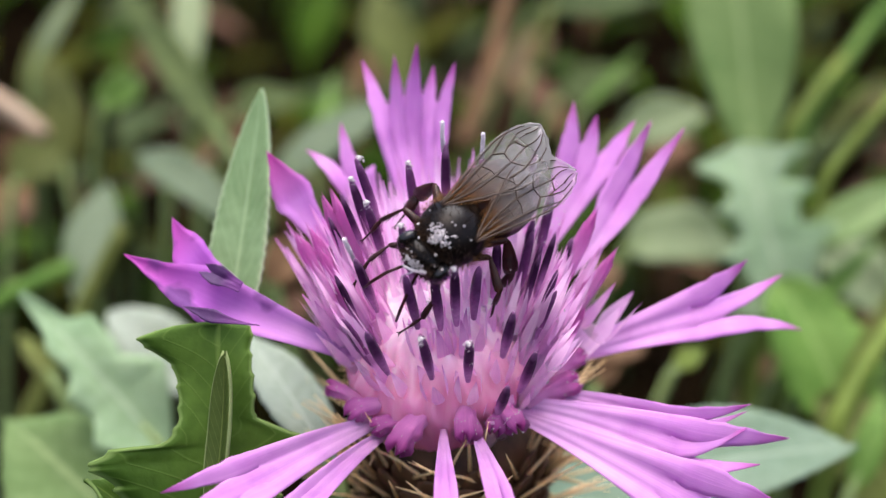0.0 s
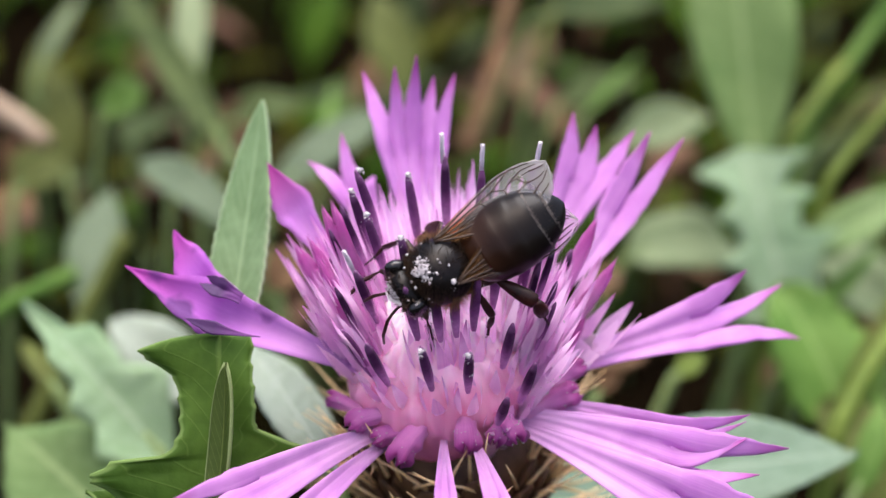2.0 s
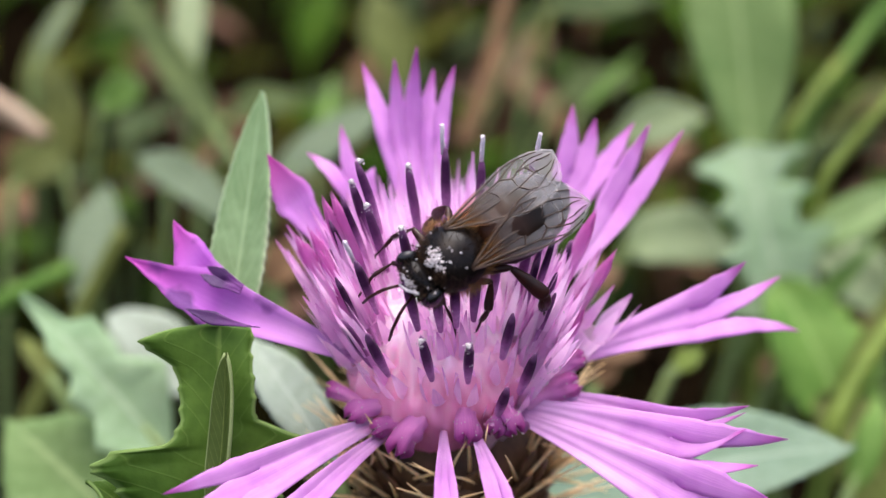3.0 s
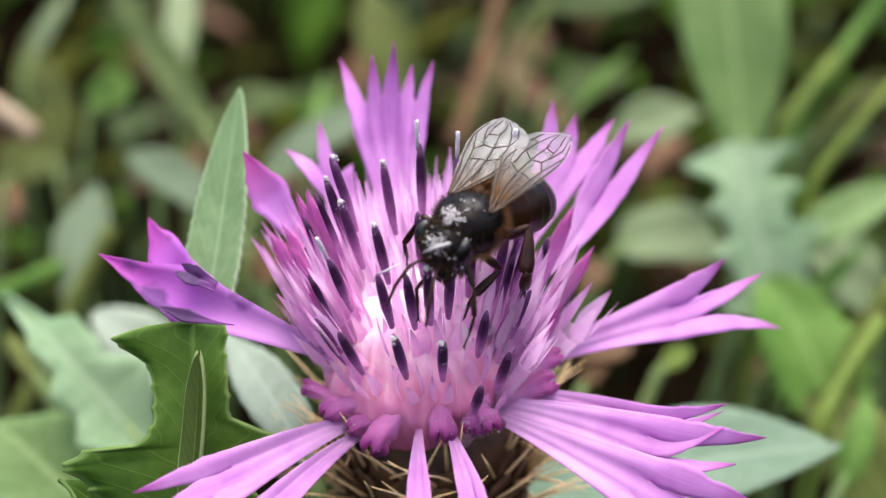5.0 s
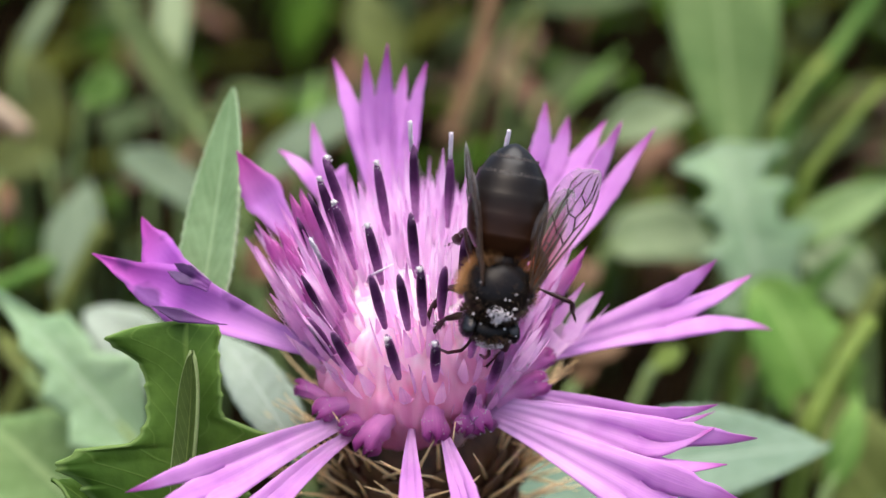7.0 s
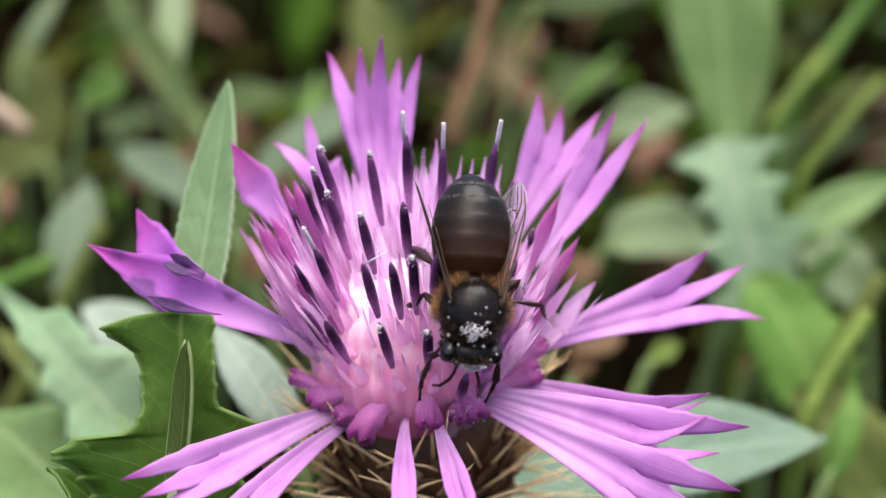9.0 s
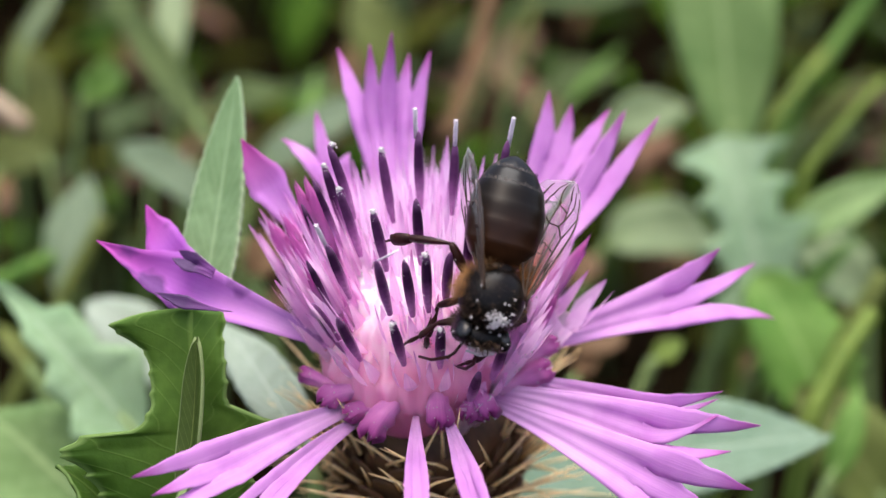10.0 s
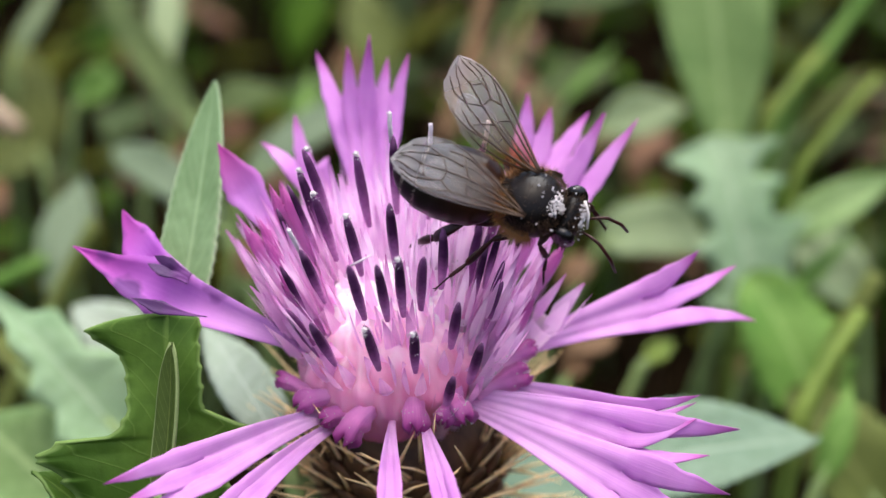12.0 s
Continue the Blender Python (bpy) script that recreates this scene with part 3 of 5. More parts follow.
for i in range(270):
    th = radians(43) * math.sqrt((i + 0.5) / 270)
    ph = i * 2.39996
    d = AXIS * math.cos(th) + (side * math.cos(ph) + over * math.sin(ph)) * math.sin(th)
    d = (d + Vector((rnd.uniform(-1, 1), rnd.uniform(-1, 1), rnd.uniform(-1, 1))) * 0.035).normalized()
    if abs(d.x + 0.06) > 0.74 * d.z:
        continue
    near = d.dot(FRONT)
    if min((d - k).length for k in taken) < 0.045 or rnd.random() < (1.0 if near > 0.82 else 0.58 if near > 0.66 else 0.05):
        continue
    deg = math.degrees(th)
    reach = dome(d.dot(AXIS)) * float(np.interp(near, (0.5, 0.72, 0.95), (0.99, 0.89, 0.82))) * rnd.uniform(0.90, 1.05)
    flank = abs(d.x) > rnd.uniform(0.26, 0.46) or deg > rnd.uniform(36, 46)
    floret(d, reach, FLANK[i % 4] if flank else SLIM[i % 5] if rnd.random() < 0.6 else FLORETS[i % 5], rnd.random() * 6, "", flank and near < 0.8 and rnd.random() < 0.10)
# a fringe of tall florets along the far rim
for i in range(90):
    th, ph = radians(rnd.uniform(22, 44)), radians(360 / 90 * i + rnd.uniform(-3, 3))
    d = AXIS * math.cos(th) + (side * math.cos(ph) + over * math.sin(ph)) * math.sin(th)
    if d.dot(FRONT) > 0.5 or abs(d.x + 0.06) > 0.74 * d.z or min((d - k).length for k in taken) < 0.04:
        continue
    floret(d, dome(d.dot(AXIS)) * rnd.uniform(0.98, 1.09), FLANK[i % 4] if abs(d.x) > 0.34 else SLIM[i % 5], rnd.random() * 6, "", False)


def bristle_bed():
    """The packed lower tubes and bristles from which the florets rise."""
    bm = bmesh.new()
    turn = turned(AXIS)
    vs = bmesh.ops.create_uvsphere(bm, u_segments=160, v_segments=60, radius=1)["verts"]
    for v in vs:
        d = v.co.normalized()
        k = 1 + 0.05 * noise.noise(d * 5) + 0.045 * noise.noise(Vector((d.x * 14, d.y * 14, d.z * 3)))
        waist = 6.7 * (0.48 + 0.52 * min(1.0, max(0.0, d.z + 0.25) / 0.6) ** 0.7)
        v.co = turn @ (Vector((d.x * waist, d.y * waist, d.z * (10.6 if d.z > 0 else 1.0) + 2.0)) * k)
        v.co.x *= 1.06
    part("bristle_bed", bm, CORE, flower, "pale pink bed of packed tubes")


bristle_bed()


def ray(foot, throat, cut, tips, width, hollow=0.3, facing=(0, -0.76, 0.74), narrow=0.16, label="", tissue=RAY, taper=2.8):
    """A sterile ray floret: a slim tube that widens past the throat into one blade, cut into pointed lobes beyond `cut`, where it is `width` wide."""
    foot, throat, cut, facing = Vector(foot), Vector(throat), Vector(cut), Vector(facing).normalized()
    tips = [Vector(t) for t in tips]
    n = len(tips)
    axis = (cut - throat).normalized()
    across = axis.cross(facing).normalized()
    up = across.cross(axis)
    tips.sort(key=lambda t: (t - cut).dot(across))
    rnd = random.Random(round(width * 100 + cut.x * 10))
    per, rows = 6, 18
    cols = n * per
    bm = bmesh.new()

    def relief(g, s):
        """Cupped across, with a groove between the lobes and a low ridge along each."""
        lobe = (g + 1) / 2 * n % 1.0
        return hollow * width * 0.5 * (g * g - 0.4) * min(1, 0.3 + s) + 0.075 * width * (math.sin(math.pi * lobe) - 0.5) * s + 0.02 * width * math.sin(9 * g + 2 * n) + 0.03 * width * math.sin(5 * s + 4 * g)

    grid, uvs = [], []
    for i in range(rows + 1):
        q = i / rows
        c = bez(foot, throat * 1.5 - foot * 0.25 - cut * 0.25, cut, q)
        w = width * (narrow + (1 - narrow) * (0.25 * q + 0.75 * q ** 2.0))
        row, uv = [], []
        for j in range(cols + 1):
            g = 2 * j / cols - 1
            row.append(c + across * (g * w / 2) + up * relief(g, q) * w / width)
            uv.append((0.55 * q, j / cols))
        grid.append(row)
        uvs.append(uv)
    sheet(bm, grid, uvs, 0.07, (True, False))
    edge = grid[-1]
    for k, t in enumerate(tips):
        first = edge[k * per:(k + 1) * per + 1]
        start = sum(first, Vector()) / len(first)
        reach = (t - start).length
        ctrl = start + axis * (reach * rnd.uniform(0.30, 0.42)) + up * rnd.uniform(-0.05, 0.05) * reach
        aside = (first[-1] - first[0]).normalized()
        half = (first[-1] - first[0]).length / 2
        grid, uvs = [], []
        swell, ripple = rnd.uniform(0.10, 0.42), rnd.uniform(0, 6)
        for i in range(17):
            q = i / 16
            c = bez(start, ctrl, t, q)
            uneven = [1 + 0.22 * min(1, 3 * q) * noise.noise((7 * q, 3 * k + sg, ripple)) for sg in (0, 9)]
            hw = half * (1 + swell * math.sin(math.pi * q ** 0.8)) * max(0.02, 1 - q ** taper)
            row, uv = [], []
            for j in range(per + 1):
                g = 2 * j / per - 1
                stay = first[j] - start - aside * (g * half)
                lift = 0.10 * hw * (g * g - 0.4) * q + 0.05 * hw * math.sin(6 * q + ripple + g)
                row.append(c + aside * (g * hw * uneven[g > 0]) + stay * (1 - q) + up * lift * min(1, 4 * q))
                uv.append((0.55 + 0.45 * q, (k + j / per) / n))
            grid.append(row)
            uvs.append(uv)
        sheet(bm, grid, uvs, 0.07, (False, True))
    bmesh.ops.remove_doubles(bm, verts=bm.verts, dist=0.03)
    return part("ray_floret", bm, tissue, flower, label)


# upper ray florets, behind the disc
ray((-1.25, 3.34, 9.54), (-2.09, 6.00, 12.88), (-2.66, 9.60, 18.21), [(-6.61, 13.14, 23.45), (-4.05, 11.35, 24.35), (-2.36, 10.75, 25.41), (-1.14, 12.96, 23.06), (0.47, 12.10, 23.57)], 5.2, taper=3.6)
ray((-3.76, 4.77, 10.23), (-5.36, 6.92, 12.47), (-6.88, 8.26, 15.34), [(-8.19, 11.17, 19.23), (-5.67, 9.78, 16.25), (-10.91, 11.19, 16.90)], 3.0)
ray((-5.93, 2.10, 9.24), (-8.38, 2.49, 12.44), (-10.66, 3.40, 15.57), [(-12.9, 4.55, 19.3)], 2.4, hollow=0.5, tissue=MAGENTA, taper=1.9)
# the worn ray floret beside the leaves, with its folded lobes
ray((-4.21, -1.96, 5.27), (-8.51, -3.78, 8.45), (-15.68, -2.43, 10.87), [(-22.36, -0.76, 13.75)], 3.6, hollow=0.8, tissue=WORN, taper=1.3, label="violet ray floret with dark stains")
ray((-10.03, -2.21, 8.28), (-13.53, -1.44, 10.40), (-17.02, -0.42, 12.12), [(-19.36, 1.67, 15.40)], 2.5, hollow=0.5, tissue=WORN)
ray((-14.09, -2.95, 12.30), (-14.83, -2.79, 12.71), (-15.29, -2.71, 12.89), [(-17.0, -2.26, 13.14), (-16.58, -1.85, 13.54)], 1.3, hollow=0.3, narrow=0.6, tissue=SHADED, label="folded violet lobe darkened as in shade")
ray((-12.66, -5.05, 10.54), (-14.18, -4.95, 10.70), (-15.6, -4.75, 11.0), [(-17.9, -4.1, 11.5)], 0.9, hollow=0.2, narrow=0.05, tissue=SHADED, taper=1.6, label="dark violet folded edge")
# lower ray florets, hanging towards the viewer
ray((-3.65, -2.51, 1.72), (-5.94, -6.97, 3.97), (-11.68, -12.91, 4.25), [(-17.67, -15.49, 4.63), (-16.29, -16.37, 3.95), (-17.09, -16.61, 2.24)], 3.2)
ray((-2.87, -2.04, 0.36), (-4.47, -6.29, 3.07), (-8.47, -12.95, 2.98), [(-13.47, -17.85, 1.95), (-11.78, -18.13, 1.34), (-10.09, -18.13, 1.34)], 1.8)
ray((-0.30, -3.39, 2.19), (-0.46, -8.03, 4.08), (-0.32, -13.51, 4.16), [(-0.92, -20.01, 2.06), (-0.10, -20.28, 1.46), (0.56, -20.01, 2.06)], 1.35, hollow=0.3)
ray((1.38, -3.39, 2.19), (1.76, -8.07, 3.98), (2.72, -13.51, 4.16), [(3.53, -19.87, 2.35), (4.19, -20.01, 2.06), (4.85, -19.73, 2.65)], 1.5, hollow=0.3)
# the side away from the leaves
ray((3.46, -0.83, 2.95), (8.35, -4.38, 4.81), (14.52, -6.49, 3.84), [(20.20, -6.80, 5.52), (20.15, -6.16, 4.53), (17.50, -6.39, 2.86)], 2.4, hollow=0.5)
ray((3.42, -2.03, 2.74), (7.76, -6.54, 4.91), (14.62, -8.34, 3.40), [(19.97, -7.48, 4.08), (23.20, -6.52, 2.58), (20.77, -8.52, 1.85)], 3.9)
ray((3.37, -3.05, 2.92), (7.75, -8.95, 4.47), (14.06, -12.08, 2.48), [(21.58, -11.68, 0.98), (18.83, -12.19, -0.12), (15.90, -12.50, -0.78)], 4.3)
ray((4.28, -0.66, 3.32), (10.28, -0.36, 6.33), (17.41, 0.26, 8.38), [(21.06, 1.35, 12.36), (24.46, 3.62, 10.14), (26.62, 4.51, 4.94)], 3.9)
ray((5.16, 2.30, 7.29), (9.91, 4.13, 11.22), (12.24, 6.57, 14.09), [(17.42, 9.08, 19.47), (15.13, 10.24, 19.59)], 2.9)
ray((3.97, 3.18, 6.82), (7.19, 6.38, 11.32), (9.78, 8.99, 15.73), [(9.41, 11.80, 20.58), (11.16, 11.37, 19.65), (14.06, 11.21, 19.30)], 4.0)
rnd = random.Random(21)
for k in range(26):
    az, el = (rnd.uniform(-178, -128), rnd.uniform(50, 68)) if k < 12 else (rnd.uniform(-48, 2), rnd.uniform(44, 64))
    d = polar(az, el)
    slim = floret(d, dome(d.dot(AXIS)) * rnd.uniform(0.94, 1.06), FLANK[k % 4], rnd.random() * 6, "", k % 3 == 0)
    slim.matrix_basis = slim.matrix_basis @ Matrix.Diagonal((0.7, 0.7, 1, 1))
# plump closed florets on the flanks: azimuth, elevation, reach
for az, el, reach in [(-173, 55, 18.2), (-174, 58, 17.9), (-175, 64, 19.2), (-176, 66, 19.1), (-157, 58, 17.8), (-140, 55, 17.0), (-2, 59, 18.8), (-3, 51, 17.4), (-1, 49, 15.4), (-21, 47, 14.3)]:
    bud = floret(polar(az, el), reach, SPIRE[round(reach * 7) % 2], reach, "", False)
    bud.matrix_basis = bud.matrix_basis @ Matrix.Diagonal((rnd.uniform(0.62, 0.95), rnd.uniform(0.7, 0.95), 1, 1))


half_open = floret(polar(-3, 41), 16.6, FLANK[1], 0.4, "", False)
half_open.matrix_basis = half_open.matrix_basis @ Matrix.Diagonal((1.5, 1.3, 1, 1))
RIM_GRAINS = []


def rim_bud(foot, tip, plump, seed):
    """A short closed floret that bends outward over the rim, with a puckered mouth of blunt lobes."""
    rnd = random.Random(seed)
    foot, tip = Vector(foot), Vector(tip)
    way = tip - foot
    bow = Vector((way.x * 0.25, way.y * 0.2, abs(way.length) * 0.16))
    line = [bez(foot, (foot + tip) / 2 + bow, tip, i / 12) for i in range(13)]
    bm = bmesh.new()
    layer = bm.loops.layers.uv.verify()
    n = 20
    rings, frame_side = [], None
    for i, p in enumerate(line):
        s_ = i / 12
        d = (line[min(i + 1, 12)] - line[max(i - 1, 0)]).normalized()
        if frame_side is None:
            frame_side = d.orthogonal().normalized()
        frame_side = (frame_side - d * frame_side.dot(d)).normalized()
        up = d.cross(frame_side)
        r = plump * float(np.interp(s_, (0, 0.35, 0.65, 0.85, 0.95, 1.0), (0.48, 0.60, 0.76, 0.74, 0.60, 0.30)))
        ring = []
        for k in range(n):
            a = 2 * math.pi * k / n
            crease = 1 + (0.30 * s_ ** 2) * math.cos(5 * a + 0.6 * s_) + 0.30 * noise.noise((math.cos(a) * 2 + seed, math.sin(a) * 2, s_ * 5))
            jut = d * (plump * (0.30 + 0.55 * noise.noise((3 * math.cos(a), 3 * math.sin(a), seed))) * math.cos(5 * a + 0.6) * max(0, s_ - 0.85) / 0.15)
            ring.append(bm.verts.new(p + (frame_side * math.cos(a) + up * math.sin(a)) * r * crease + jut))
        rings.append(ring)
    for i in range(12):
        for k in range(n):
            fc = bm.faces.new((rings[i][k], rings[i][(k + 1) % n], rings[i + 1][(k + 1) % n], rings[i + 1][k]))
            for lp, (q, w) in zip(fc.loops, ((i, k), (i, k + 1), (i + 1, k + 1), (i + 1, k))):
                lp[layer].uv = (0.35 + 0.65 * q / 12, w / n)
    bm.faces.new(rings[-1])
    RIM_GRAINS.extend(rings[rnd.randint(7, 12)][rnd.randint(0, n - 1)].co.copy() for _ in range(rnd.randint(14, 34)))
    return part("floret_bud", bm, BUD, flower, "plump closed magenta floret")


for k, (foot, tip, plump) in enumerate([
    ((-5.77, -4.68, 4.17), (-8.39, -4.15, 5.30), 0.75),
    ((-4.17, -5.33, 4.66), (-6.80, -6.29, 4.27), 1.0),
    ((-0.99, -5.83, 4.53), (-3.65, -8.55, 2.96), 1.25),
    ((-2.24, -5.56, 3.45), (-5.16, -7.11, 3.67), 0.9),
    ((0.94, -5.92, 5.04), (1.13, -8.65, 3.93), 1.15),
    ((3.18, -5.58, 4.61), (4.50, -7.55, 3.93), 1.15),
    ((5.73, -4.38, 2.44), (8.61, -5.49, 2.42), 0.85),
    ((5.38, -4.24, 3.92), (8.75, -4.01, 5.61), 1.1),
    ((3.95, -5.66, 4.43), (2.95, -7.61, 3.79), 0.9),
    ((7.18, -2.94, 5.52), (9.36, -2.36, 6.78), 0.8),
    ((-7.48, -2.18, 5.97), (-9.08, -1.18, 8.12), 0.7),
]):
    rim_bud(foot, tip, plump, 80 + k)
# one long style curls over beside the bee
bm = bmesh.new()
curl = [Vector(p) for p in ((-3.25, -5.6, 14.01), (-3.05, -6.78, 15.04), (-2.19, -7.98, 16.02), (-1.4, -8.53, 16.72))]
tube(bm, curl, [0.06, 0.07, 0.08, 0.06], 8)
part("style", bm, STYLE, flower, "white curled style")


def stray_pollen():
    """White grains caught on the florets."""
    rnd = random.Random(31)
    bm = bmesh.new()
    for az, el, reach in RIPE:
        d = polar(az, el)
        for _ in range(1 + int(3 * rnd.random() ** 2) + (9 if d.x > 0.3 else 0)):
            foot, tip = footing(d), d * reach
            q = rnd.uniform(0.0, 3.4)
            p = tip + (foot - tip).normalized() * q + Vector((rnd.gauss(0, 1), rnd.gauss(0, 1), rnd.gauss(0, 1))).normalized() * (0.30 if q < 2.6 else 0.72)
            bmesh.ops.create_icosphere(bm, subdivisions=1, radius=rnd.uniform(0.03, 0.065), matrix=Matrix.Translation(p))
    for p in RIM_GRAINS:
        bmesh.ops.create_icosphere(bm, subdivisions=1, radius=rnd.uniform(0.03, 0.06), matrix=Matrix.Translation(p))
    tagged(part("pollen", bm, POLLEN, flower, "scattered white pollen grains"), kind="stuff")


stray_pollen()


def involucre():
    """The spiny cup under the florets."""
    down = -AXIS
    bm = bmesh.new()
    ball(bm, down * 4.2, (6.4, 6.1, 6.1), 24, 14)
    part("cup", bm, BRACT, flower, "brown cup of overlapping bracts")
    bm = bmesh.new()
    ball(bm, (0, 0, 0), (1.5, 0.45, 2.6), 10, 8)
    scale_mesh = mesh_of("bract", bm, BRACT)
    spine_meshes = []
    for k in range(5):
        a = (k - 2) * 0.42
        l = 7.6 - abs(k - 2) * 1.0
        bm = bmesh.new()
        tube(bm, [(math.sin(a) * 0.5, 0, 2.0), (math.sin(a) * l * 0.5, -0.15, 2.0 + math.cos(a) * l * 0.5), (math.sin(a) * l, -0.5, 2 + math.cos(a) * l)], [0.15, 0.10, 0.025], 5)
        spine_meshes.append(mesh_of("spine", bm, STRAW))
    rnd = random.Random(37)
    s0 = AXIS.orthogonal().normalized()
    o0 = AXIS.cross(s0)
    for i in range(120):
        th = radians(64 + 78 * (i + 0.5) / 120)
        ph = i * 2.39996
        out = s0 * math.cos(ph) + o0 * math.sin(ph)
        d = AXIS * math.cos(th) + out * math.sin(th)
        if d.x > 0.35 and th < radians(77):
            continue
        tang = AXIS * math.sin(th) - out * math.cos(th)
        z = (tang * 0.85 + d * 0.5).normalized()
        y = -(d - z * d.dot(z)).normalized()
        x = y.cross(z)
        m = Matrix((x, y, z)).transposed().to_4x4()
        ob = share("bract", scale_mesh, flower, Matrix.Translation((down * 4.2 + d * 6.1) * MM) @ m)
        for me in rnd.sample(spine_meshes, 2):
            share("spine", me, ob, pose(0, 0, 0, rnd.gauss(-6, 9), rnd.gauss(0, 16), 0))
    bm = bmesh.new()
    foot = Vector((6, 22, 0)) - Vector((HEART.x, HEART.y, HEART.z)) + Vector((HEART.x, HEART.y, 0))
    pts = [bez(down * 9, down * 40, foot, s / 12) for s in range(13)]
    tube(bm, pts, [1.6 + 0.05 * k for k in range(13)], 12)
    part("stem", bm, STEM, flower, "ridged green stem")


involucre()

# ---- leaves of the flowering plant, beside the head ----
leaf("stem_leaf", (-15.74, 72.88, 85.17), (-13.52, 87.53, 102.38), 4.2, (-0.2, -0.74, 0.79), LEAF_FRONT, "upright lance-shaped green leaf with finely toothed edges", bend=-0.8, teeth=24, tooth=0.07, fold=0.32, shape=(0.42, 1.35), wave=0.012, seed=1, group="leaves of the knapweed", stalk=30)
HOLLY = ((0, 0.15, 0.27, 0.32, 0.378, 0.41, 0.44, 0.452, 0.475, 0.50, 0.571, 0.70, 0.805, 0.88, 0.93, 0.965, 0.985, 1.0), (0.5, 0.85, 1.00, 1.12, 1.30, 1.10, 1.0, 0.60, 0.50, 0.44, 0.38, 0.40, 0.45, 0.66, 0.84, 0.60, 0.40, 0.1), (0.5, 0.60, 0.66, 0.70, 0.76, 0.84, 0.86, 0.86, 0.84, 0.80, 0.37, 0.36, 0.34, 0.32, 0.33, 0.33, 0.32, 0.1))
leaf("stem_leaf", (-15.19, 65.97, 77.44), (-15.08, 72.21, 90.82), 13.0, (0.1, -0.8, 0.65), LEAF_DARK, "dark green lobed leaf with spiny toothed edges", bend=0.6, teeth=11, tooth=0.07, fold=0.12, wave=0.03, seed=2, group="leaves of the knapweed", stalk=20, outline=HOLLY)
leaf("stem_leaf", (-15.11, 64.02, 80.36), (-14.25, 69.23, 90.35), 2.0, (-0.45, -0.6, 0.61), LEAF_FOLD, "narrow folded olive-green leaf standing on edge", bend=-1.0, fold=0.5, shape=(0.5, 1.6), wave=0.05, seed=3, group="leaves of the knapweed", stalk=20)
leaf("stem_leaf", (-20.43, 67.58, 76.16), (-23.55, 66.08, 82.42), 4.0, (0, -0.21, 0.98), LEAF_DARK, "small dark toothed leaf tip", bend=1.0, teeth=8, tooth=0.2, seed=4, group="leaves of the knapweed", stalk=20)

# ---- weeds behind ----
W = "weeds behind the flower"
leaf("broad_leaf", (3.25, 86.11, 63.84), (37.85, 93.84, 66.22), 11.5, (0.1, -0.07, 1.03), LEAF_DUSK, "broad grey-green leaf with finely toothed edges", bend=2.5, teeth=26, tooth=0.04, shape=(0.55, 1.6), seed=5, group=W, stalk=40)
LOBED = ((0, 0.2, 0.33, 0.37, 0.5, 0.55, 0.6, 0.7, 0.74, 0.8, 0.87, 0.91, 0.95, 0.98, 1.0), (0.1, 0.35, 1.10, 0.52, 0.70, 1.02, 0.50, 0.62, 0.90, 0.46, 0.62, 0.90, 1.05, 0.50, 0.04), (0.1, 0.4, 0.62, 0.56, 0.80, 1.20, 0.52, 0.64, 0.98, 0.46, 0.72, 1.08, 0.48, 0.25, 0.04))
leaf("lobed_leaf", (43.24, 130.09, 54.05), (36.14, 139.53, 79.03), 14.5, (0.1, -0.78, 0.69), LEAF_SILVER, "pale lobed leaf, soft and hairy", bend=3, wave=0.03, seed=7, group=W, stalk=40, outline=LOBED)
leaf("lobed_leaf", (60.52, 151.3, 56.95), (48.72, 150.87, 63.11), 8, (0, -0.69, 0.88), LEAF_GREY, "pale lobed leaf, soft and hairy", bend=3, wave=0.03, seed=6, group=W, stalk=50, outline=LOBED)
leaf("strap_leaf", (39.65, 144.16, 72.39), (38.38, 169, 101.99), 14, (0, -0.82, 0.6), STRAP, "long light green strap-shaped leaf", bend=2, shape=(0.62, 1.3), seed=8, group=W, stalk=60)
leaf("oval_leaf", (24.37, 145.95, 62.03), (38.76, 150.06, 61.38), 11, (0, -0.53, 1.24), LEAF_GREY, "dull pale-green oval leaf", bend=2, shape=(0.5, 2.0), seed=9, group=W, stalk=50)
leaf("broad_leaf", (47.19, 117.85, 51.45), (40.06, 130.77, 64.98), 11, (-0.1, -0.61, 1.06), LEAF_GREEN, "bright green broad toothed leaf", bend=3, teeth=8, tooth=0.2, wave=0.05, shape=(0.45, 1.8), seed=10, group=W, stalk=50)
leaf("broad_leaf", (52.4, 109.4, 45.17), (42.67, 118.06, 56.64), 11, (-0.1, -0.57, 1.15), LEAF_OLIVE, "olive-green broad toothed leaf", bend=2, teeth=7, tooth=0.13, wave=0.05, shape=(0.45, 1.6), seed=40, group=W, stalk=40)
leaf("oval_leaf", (58.38, 141.27, 54.37), (51.02, 149.9, 61.03), 9, (-0.1, -0.57, 1.15), LEAF_GREY, "greyish oval leaf on a thin stalk", bend=2, shape=(0.5, 1.6), seed=41, group=W, stalk=40)
leaf("long_leaf", (42.9, 135.53, 65.72), (59.61, 139.51, 74.24), 6.0, (-0.3, -0.69, 0.88), LEAF_PALE, "pale green narrow pointed leaf", bend=2, seed=11, group=W, stalk=40)
POINTED = ((0, 0.12, 0.27, 0.36, 0.5, 0.57, 0.72, 0.78, 1.0), (0.15, 0.6, 1.0, 0.62, 0.78, 0.42, 0.46, 0.26, 0.02), (0.15, 0.45, 0.8, 1.05, 0.52, 0.62, 0.66, 0.28, 0.02))
